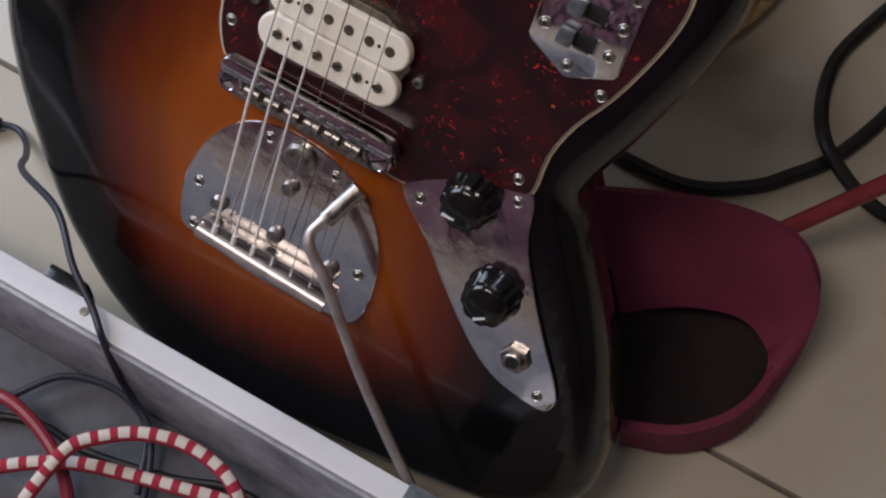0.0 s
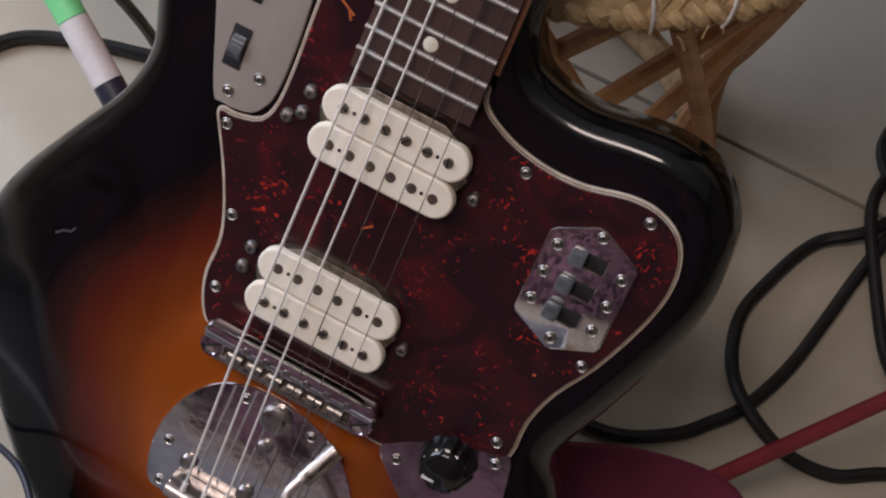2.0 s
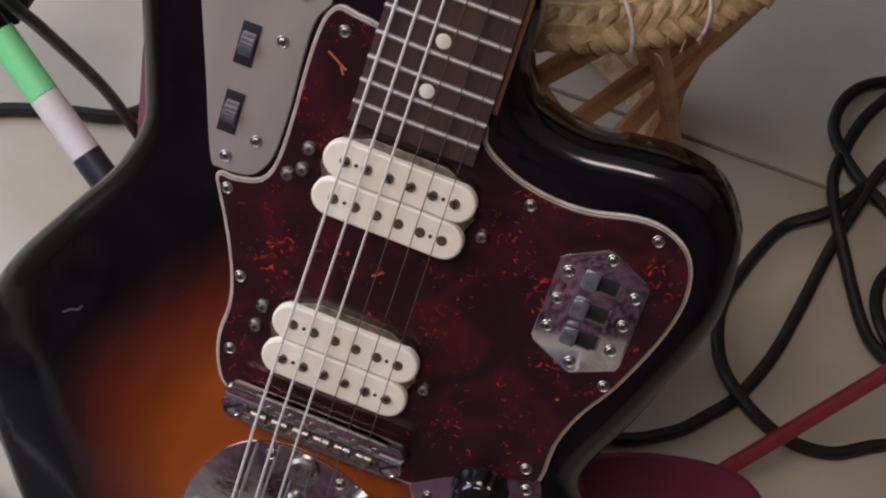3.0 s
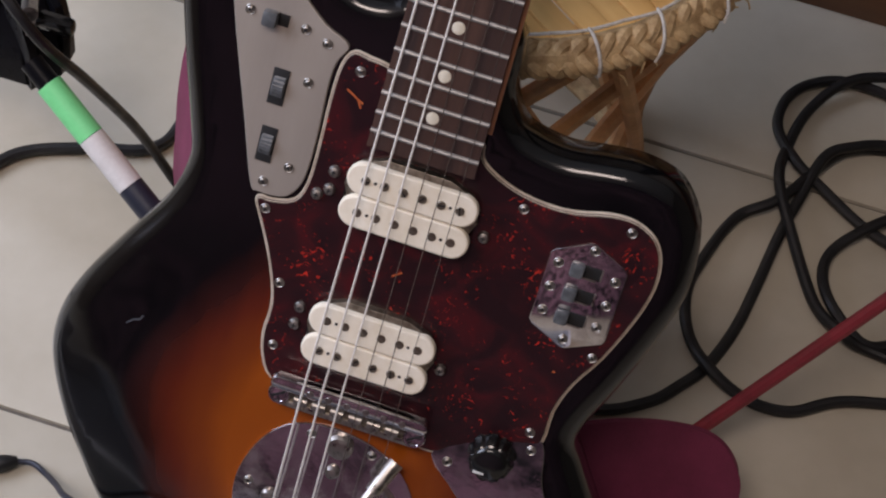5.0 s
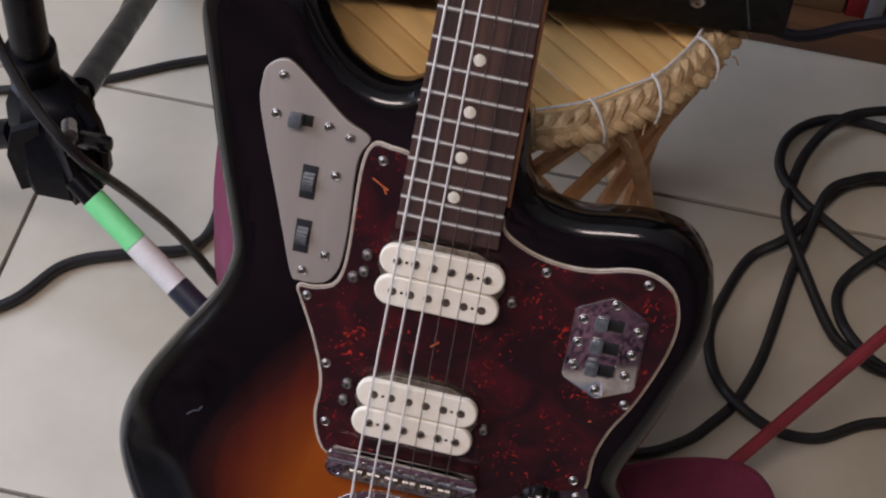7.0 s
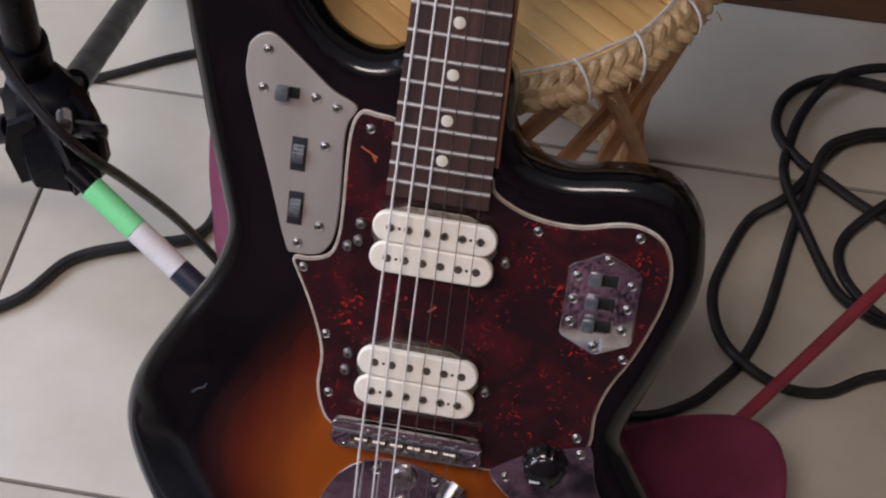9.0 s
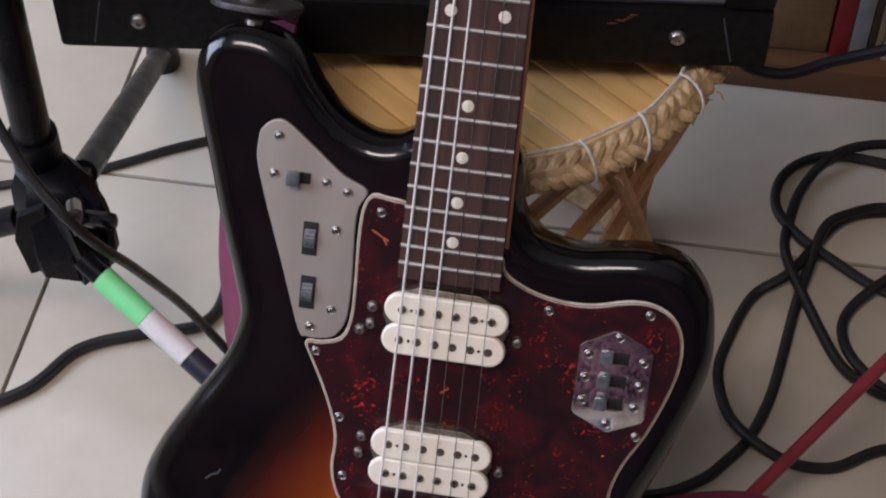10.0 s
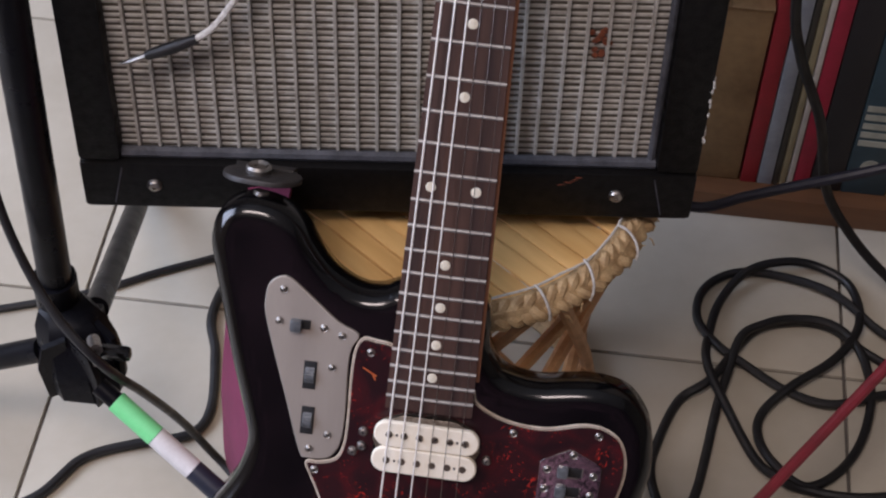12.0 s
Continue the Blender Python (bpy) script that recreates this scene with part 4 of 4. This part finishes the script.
for turn in (-32, 92, 200):
    a = radians(turn)
    u, v = Vector((math.cos(a), math.sin(a), 0)), Vector((-math.sin(a), math.cos(a), 0))
    for side in (-1, 1):
        c = HUB + u * 0.021 + v * side * 0.0120 + Vector((-0.002, 0, 0))
        cheek = loft([[c + u * x + v * y + Vector((0, 0, z)) for x, z in ((-0.012, 0.014), (0.006, 0.008), (0.012, -0.014), (0.008, -0.050), (-0.010, -0.046))] for y in (-0.0025, 0.0025)])
        part("hinge_cheek", cheek, STEEL_BLACK, hub, sharp=30)
part("hub_bolt", tube([(HUB.x + 0.020, HUB.y - 0.024, HUB.z + 0.030), (HUB.x + 0.026, HUB.y - 0.037, HUB.z + 0.035)], 0.0050, 1, 12), NICKEL, hub, "bright bolt")
part("bolt_nut", tube([(HUB.x + 0.020, HUB.y - 0.026, HUB.z + 0.016), (HUB.x + 0.025, HUB.y - 0.037, HUB.z + 0.019)], 0.0036, 1, 6), NICKEL, hub, "bright nut")
part("wing_knob", joined([box(HUB.x + 0.024, HUB.x + 0.048, HUB.y - 0.030, HUB.y - 0.021, HUB.z + 0.014, HUB.z + 0.025, 0.004)]), BLACK_PLASTIC, hub, "black wing knob")


def leg(name, a, b, r, mat, label=""):
    return part(name, tube([a, b], r, 1, 16), mat, stand, label)


LA, LB = Vector((-0.2515, 0.1555, 0.1910)), Vector((0.060, 0.010, 0.012))
leg("leg", tuple(LA), tuple(LB), 0.0072, STEEL_BLACK)
for name, t0, t1, mat, label in (("tape_band", 0.044, 0.146, GREEN, "bright green tape"), ("tape_band", 0.147, 0.243, WHITE_TAPE, "white tape"), ("tape_band", 0.244, 0.40, NAVY_TAPE, "navy tape")):
    leg(name, tuple(LA.lerp(LB, t0)), tuple(LA.lerp(LB, t1)), 0.0084, mat, label)
leg("leg", (HUB.x + 0.004, HUB.y + 0.030, 0.198), (-0.324, 0.528, 0.014), 0.0100, STEEL_BLACK)
leg("leg", (HUB.x - 0.030, HUB.y - 0.004, 0.185), (-0.560, 0.235, 0.014), 0.0100, STEEL_BLACK)
for p in ((-0.324, 0.528), (-0.560, 0.235), (0.060, 0.010)):
    part("rubber_foot", turned([(0.014, 0.0), (0.015, 0.01), (0.012, 0.028), (0.0001, 0.030)], 14), RUBBER, stand, matrix=pose(*p, 0))

# ---- cables ----


def cable(name, pts, r, mat, label, group="", sides=10):
    ob = part(name, tube(pts, r, 8, sides), mat, None, label, category="cable", group=group)
    return ob


cable("instrument_cable", [(0.023, 0.164, 0.005), (0.083, 0.152, 0.005), (0.137, 0.152, 0.005), (0.171, 0.170, 0.005), (0.189, 0.190, 0.005), (0.204, 0.212, 0.005), (0.217, 0.248, 0.005), (0.225, 0.289, 0.005), (0.233, 0.338, 0.006), (0.241, 0.373, 0.009), (0.253, 0.416, 0.015), (0.273, 0.433, 0.016), (0.299, 0.445, 0.014), (0.335, 0.444, 0.014), (0.360, 0.420, 0.012), (0.370, 0.376, 0.008), (0.362, 0.328, 0.005), (0.341, 0.289, 0.005), (0.311, 0.267, 0.006), (0.284, 0.281, 0.012), (0.270, 0.310, 0.008), (0.273, 0.339, 0.006), (0.298, 0.368, 0.012), (0.339, 0.405, 0.014), (0.362, 0.450, 0.012), (0.357, 0.499, 0.006), (0.328, 0.518, 0.008), (0.295, 0.516, 0.013), (0.259, 0.499, 0.012), (0.235, 0.464, 0.006), (0.225, 0.421, 0.008), (0.223, 0.381, 0.016), (0.243, 0.336, 0.010), (0.267, 0.290, 0.006), (0.286, 0.268, 0.013), (0.309, 0.264, 0.006), (0.364, 0.264, 0.005), (0.465, 0.291, 0.005)],
      0.0042, RUBBER, "thick black instrument cable in loose coils on the tiles", "coiled cables on the floor")
cable("instrument_cable", [(0.424, 0.262, 0.005), (0.363, 0.235, 0.005), (0.300, 0.217, 0.005), (0.265, 0.196, 0.005), (0.233, 0.195, 0.006), (0.203, 0.207, 0.013), (0.186, 0.233, 0.006), (0.178, 0.266, 0.005), (0.183, 0.297, 0.005), (0.200, 0.344, 0.005), (0.228, 0.368, 0.012), (0.265, 0.430, 0.007), (0.301, 0.448, 0.006), (0.337, 0.446, 0.006), (0.371, 0.419, 0.006), (0.425, 0.391, 0.005), (0.525, 0.361, 0.005)],
      0.0042, RUBBER, "black instrument cable curving across the tiles", "coiled cables on the floor")
cable("instrument_cable", [(0.507, 0.400, 0.005), (0.437, 0.385, 0.006), (0.384, 0.374, 0.008), (0.335, 0.355, 0.010), (0.296, 0.367, 0.006), (0.257, 0.392, 0.007), (0.232, 0.408, 0.011), (0.215, 0.438, 0.006), (0.216, 0.468, 0.005), (0.231, 0.491, 0.005), (0.259, 0.504, 0.006), (0.304, 0.501, 0.006), (0.344, 0.480, 0.012), (0.388, 0.442, 0.008), (0.457, 0.410, 0.006), (0.567, 0.415, 0.005)],
      0.0042, RUBBER, "black instrument cable crossing the coil", "coiled cables on the floor")

cable("stand_cable", [(-0.524, 0.102, 0.005), (-0.404, 0.127, 0.005), (-0.335, 0.166, 0.005), (-0.304, 0.211, 0.005), (-0.261, 0.233, 0.005), (-0.220, 0.248, 0.005), (-0.207, 0.277, 0.005), (-0.216, 0.338, 0.005), (-0.228, 0.392, 0.005), (-0.204, 0.502, 0.005)],
      0.0044, RUBBER, "black cable curving past the stand leg")
cable("microphone_cable", [(-0.262, 0.186, 0.80), (-0.292, 0.190, 0.60), (-0.312, 0.198, 0.46), (-0.316, 0.196, 0.36), (-0.300, 0.180, 0.300), (-0.272, 0.158, 0.262), (-0.240, 0.146, 0.228), (-0.224, 0.175, 0.160), (-0.212, 0.215, 0.070), (-0.188, 0.222, 0.012), (-0.150, 0.195, 0.005), (-0.08, 0.17, 0.005)],
      0.0036, RUBBER, "black cable hanging down the stand pole")
cable("power_cable", [(-0.604, 0.306, 0.004), (-0.454, 0.351, 0.004), (-0.349, 0.391, 0.004), (-0.289, 0.426, 0.004), (-0.224, 0.461, 0.004), (-0.124, 0.526, 0.004), (-0.004, 0.566, 0.004)], 0.0036, RUBBER, "straight black cable on the tiles")
cable("red_cable", [(0.150, 0.090, 0.012), (0.176, 0.108, 0.030), (0.204, 0.135, 0.052), (0.344, 0.277, 0.167), (0.554, 0.489, 0.340), (0.70, 0.636, 0.460)], 0.0048, RED_ROD, "taut dark red cable rising from the strap above the tiles")
cable("thin_cable", [(-0.206, -0.0122, 0.006), (-0.195, -0.0095, 0.006), (-0.183, -0.0155, 0.011), (-0.168, -0.029, 0.031), (-0.150, -0.047, 0.060), (-0.108, -0.066, 0.090), (-0.083, -0.087, 0.092), (-0.064, -0.099, 0.0875), (-0.052, -0.1085, 0.083), (-0.046, -0.112, 0.05),
      (-0.040, -0.1135, 0.03), (-0.026, -0.121, 0.022), (-0.014, -0.141, 0.016), (-0.004, -0.170, 0.012)], 0.0019, NAVY, "thin navy cable over the rim of the white box")
cable("thin_cable", [(-0.125, -0.175, 0.014), (-0.101, -0.146, 0.018), (-0.083, -0.121, 0.020), (-0.063, -0.1125, 0.020), (-0.044, -0.1125, 0.018), (-0.028, -0.122, 0.015), (-0.015, -0.150, 0.012)], 0.0019, NAVY, "thin navy cable inside the white box")
cable("thin_cable", [(-0.13, -0.165, 0.010), (-0.083, -0.145, 0.010), (-0.051, -0.144, 0.010), (-0.007, -0.134, 0.010), (0.027, -0.122, 0.010), (0.07, -0.125, 0.010)], 0.0022, RUBBER, "thin black cable inside the white box")
cable("red_lead", [(-0.13, -0.150, 0.012), (-0.098, -0.146, 0.030), (-0.079, -0.148, 0.030), (-0.060, -0.155, 0.028), (-0.047, -0.164, 0.022), (-0.036, -0.178, 0.012)], 0.0034, RED_ROD, "dull red lead inside the white box")


def rope(pts, r, label):
    c = curve_points(pts, 14)
    bm = tube(pts, r, 14, 12)
    along, turn = bm.verts.layers.float.new("along"), bm.verts.layers.float.new("round")
    total, marks = 0.0, [0.0]
    for i in range(1, len(c)):
        total += (c[i] - c[i - 1]).length
        marks.append(total)
    bm.verts.ensure_lookup_table()
    for i in range(len(c)):
        for k in range(12):
            v = bm.verts[i * 12 + k]
            v[along] = marks[i]
            v[turn] = (v.co - c[i]).normalized().z
    return part("braided_cord", bm, ROPE, None, label, category="cord", group="braided cords in the box")


rope([(-0.12, -0.205, 0.012), (-0.076, -0.175, 0.027), (-0.058, -0.163, 0.030), (-0.041, -0.154, 0.030), (-0.019, -0.147, 0.030), (0.006, -0.140, 0.030), (0.034, -0.132, 0.026), (0.07, -0.125, 0.012)], 0.0037, "red and white braided cord lying in the white box")
rope([(-0.06, -0.215, 0.012), (-0.053, -0.187, 0.036), (-0.050, -0.168, 0.043), (-0.046, -0.152, 0.046), (-0.035, -0.140, 0.046), (-0.021, -0.130, 0.046), (-0.002, -0.124, 0.046), (0.018, -0.124, 0.044), (0.034, -0.130, 0.040), (0.045, -0.140, 0.025), (0.05, -0.16, 0.012)],
     0.0037, "red and white braided cord looped in the white box")
plug = thing("cable_plug", "black jack plug lying on the tiles", "plug")
part("sleeve", tube([(-0.246, -0.036, 0.007), (-0.228, -0.026, 0.007), (-0.212, -0.016, 0.0065), (-0.204, -0.011, 0.006)], 0.0056, 3, 12, taper=lambda t: 1.0 if t < 0.7 else 1.0 - 1.5 * (t - 0.7)), RUBBER, plug, "black plug sleeve")
part("plug_tip", tube([(-0.246, -0.036, 0.007), (-0.256, -0.0415, 0.007), (-0.274, -0.0515, 0.007)], 0.0031, 1, 10, taper=lambda t: 1.0 - 0.3 * t), NICKEL, plug, "nickel plug shaft")
cable("shelf_cable", [(0.236, 0.50, 0.62), (0.240, 0.50, 0.45), (0.246, 0.50, 0.339), (0.260, 0.50, 0.282), (0.290, 0.50, 0.210), (0.308, 0.50, 0.137), (0.333, 0.50, 0.090), (0.377, 0.49, 0.043), (0.45, 0.46, 0.006), (0.6, 0.42, 0.005)], 0.0046, RUBBER, "black cable hanging in front of the books")
cable("shelf_cable", [(0.10, 0.47, 0.300), (0.15, 0.455, 0.17), (0.192, 0.45, 0.143), (0.235, 0.45, 0.163), (0.266, 0.45, 0.178), (0.338, 0.45, 0.212), (0.45, 0.47, 0.25), (0.6, 0.6, 0.30)], 0.0046, NAVY, "navy cable from behind the amplifier")

# ---- white box in front of the guitar ----
crate = thing("white_box", "open white melamine box with scuffed inside toned for shade, holding cords", "box")
part("side", box(-0.55, 0.132, -0.1075, -0.0945, 0.0, 0.080, 0.0012), WHITE_BOARD, crate, "white board with two screw holes")
# separate thin face carries the painted shade and the smudges
part("inner_face", box(-0.537, 0.119, -0.1100, -0.1078, 0.006, 0.0775, 0.0005), INNER_BOARD, crate, "scuffed white inner face, shade put into its grey-blue tone")
part("side", box(0.119, 0.132, -0.62, -0.1080, 0.0, 0.080, 0.0012), WHITE_BOARD, crate)
part("side", box(-0.55, -0.537, -0.62, -0.1080, 0.0, 0.080, 0.0012), WHITE_BOARD, crate)
part("side", box(-0.55, 0.132, -0.633, -0.6205, 0.0, 0.080, 0.0012), WHITE_BOARD, crate)
part("bottom", box(-0.537, 0.119, -0.62, -0.1102, 0.0, 0.006, 0), material("dark_grey_board", (0.11, 0.11, 0.12), (0.05, 0.05, 0.055), 0.7, scale=20, contrast=0.4), crate, "dark grey bottom board")
for x in (-0.069, -0.49):
    part("screw_hole", turned([(0.0024, 0.0), (0.0024, 0.0006), (0.0014, 0.0007), (0.0001, 0.0005)], 12), TARNISH, crate, matrix=pose(x, -0.1005, 0.0798))
bracket = part("bracket", joined([box(-0.099, -0.076, -0.0942, -0.0865, 0.056, 0.078, 0.002)]), BLACK_PLASTIC, crate, "small black clip on the rim")
part("corner_cap", box(0.110, 0.1345, -0.1090, -0.0930, 0.062, 0.0815, 0.0015), GREY_PLASTIC, crate, "grey corner cap")

# ---- bookshelf ----
shelf = thing("bookshelf", "low orange-brown wooden bookshelf against the wall", "shelf")
part("plinth", box(0.10, 1.05, 0.580, 0.90, 0.0, 0.030, 0.002), SHELF_WOOD, shelf, "orange-brown base board")
part("back_panel", box(0.10, 1.05, 0.90, 0.912, 0.0, 0.66, 0.001), SHELF_WOOD, shelf)
part("side_panel", box(0.082, 0.0995, 0.585, 0.912, 0.0, 0.66, 0.002), SHELF_WOOD, shelf)
part("side_panel", box(1.0505, 1.068, 0.585, 0.912, 0.0, 0.66, 0.002), SHELF_WOOD, shelf)
part("shelf_board", box(0.10, 1.05, 0.590, 0.899, 0.40, 0.418, 0.002), SHELF_WOOD, shelf)


def book(x, w, h, tone, y=0.60, depth=0.2, tilt=0.0, label="", bars=None, disc=0.0):
    mat = material("book_cover", tone, tuple(c * 0.65 for c in tone), 0.5, scale=30, contrast=0.3, bump=0.1)
    b = thing("book", label, "book", pose(x, y, 0.0305, 0, tilt, 0), group="books on the shelf")
    part("back_cover", box(0, 0.002, 0.0022, depth, 0, h, 0.0005), mat, b)
    part("front_cover", box(w - 0.002, w, 0.0022, depth, 0, h, 0.0005), mat, b)
    part("spine", box(0, w, -0.001, 0.002, 0, h, 0.0008), mat, b)
    part("page_block", box(0.0022, w - 0.0022, 0.003, depth - 0.004, 0.003, h - 0.003, 0), PLY_WHITE, b)
    for z0, z1, c in bars or ():
        part("spine_bar", box(0.003, w - 0.003, -0.0016, -0.0008, z0, z1, 0), c, b)
    if disc:
        part("spine_disc", turned([(0.0095, 0), (0.0095, 0.0006), (0.0001, 0.0006)], 20), TEAL_BAR, b, "pale printed disc", matrix=pose(w / 2, -0.001, disc, 90, 0, 0))
    return b


CARD = material("cardboard", (0.36, 0.23, 0.105), (0.17, 0.10, 0.045), 0.7, scale=14, contrast=0.4, bump=0.1)
carton = thing("cardboard_box", "worn brown cardboard box beside the books", "box", pose(0.170, 0.600, 0.0305))
part("body", box(0, 0.077, 0, 0.20, 0, 0.2125, 0.003), CARD, carton)
part("top_flap", box(0, 0.0383, -0.001, 0.20, 0.2127, 0.2150, 0.0006), CARD, carton)
part("top_flap", box(0.0387, 0.077, -0.001, 0.20, 0.2127, 0.2150, 0.0006), CARD, carton)
TEAL_BAR = material("pale_spine_print", (0.40, 0.42, 0.36), rough=0.6)
book(0.2490, 0.0150, 0.27, (0.36, 0.022, 0.032), label="red paperback book on the shelf")
book(0.2650, 0.0140, 0.26, (0.33, 0.36, 0.40), label="pale grey paperback book on the shelf")
book(0.2800, 0.0050, 0.25, (0.05, 0.045, 0.035), label="thin dark booklet on the shelf")
book(0.2860, 0.0060, 0.26, (0.34, 0.29, 0.17), label="thin beige booklet on the shelf")
book(0.2930, 0.0055, 0.255, (0.60, 0.56, 0.50), label="thin white booklet on the shelf")
book(0.2995, 0.0145, 0.28, (0.40, 0.020, 0.050), label="crimson paperback book on the shelf")
book(0.3150, 0.0300, 0.27, (0.016, 0.015, 0.018), label="thick black book on the shelf")
book(0.3460, 0.0420, 0.28, (0.030, 0.065, 0.085), label="dark teal book with pale printed bars", bars=[(0.064 + 0.011 * k, 0.071 + 0.011 * k, TEAL_BAR) for k in range(5)], disc=0.036)
book(0.3890, 0.0300, 0.26, (0.30, 0.27, 0.13), label="faded yellow book on the shelf")
book(0.4200, 0.0260, 0.27, (0.045, 0.05, 0.06), label="dark grey book on the shelf")
book(0.4470, 0.0300, 0.25, (0.10, 0.028, 0.026), label="dark red book on the shelf")
for k in range(12):
    book(0.480 + k * 0.031, 0.029, 0.24 + 0.03 * math.sin(k * 1.7), ((0.06, 0.05, 0.05), (0.2, 0.16, 0.1), (0.05, 0.07, 0.1))[k % 3], label="old cloth-bound book on the shelf")

# ---- floor tiles ----
tile_mesh = None
for i in range(-4, 8):
    for k in range(-7, 4):
        x, y = JX + i * TX, JY + k * TY
        x0, x1, y0, y1 = x + 0.0016, x + TX - 0.0016, y + 0.0016, y + TY - 0.0016
        if x0 < -1.8 or x1 > 2.2 or y0 < -2.5 or y1 > 1.23:
            continue
        if tile_mesh is None:
            first = part("tile", box(0, TX - 0.0032, 0, TY - 0.0032, -0.009, 0.0, 0.0012), TILE, floor, matrix=pose(x0, y0, 0))
            tile_mesh = first.data
        else:
            shared("tile", tile_mesh, floor, pose(x0, y0, random.uniform(-0.0003, 0.0)))
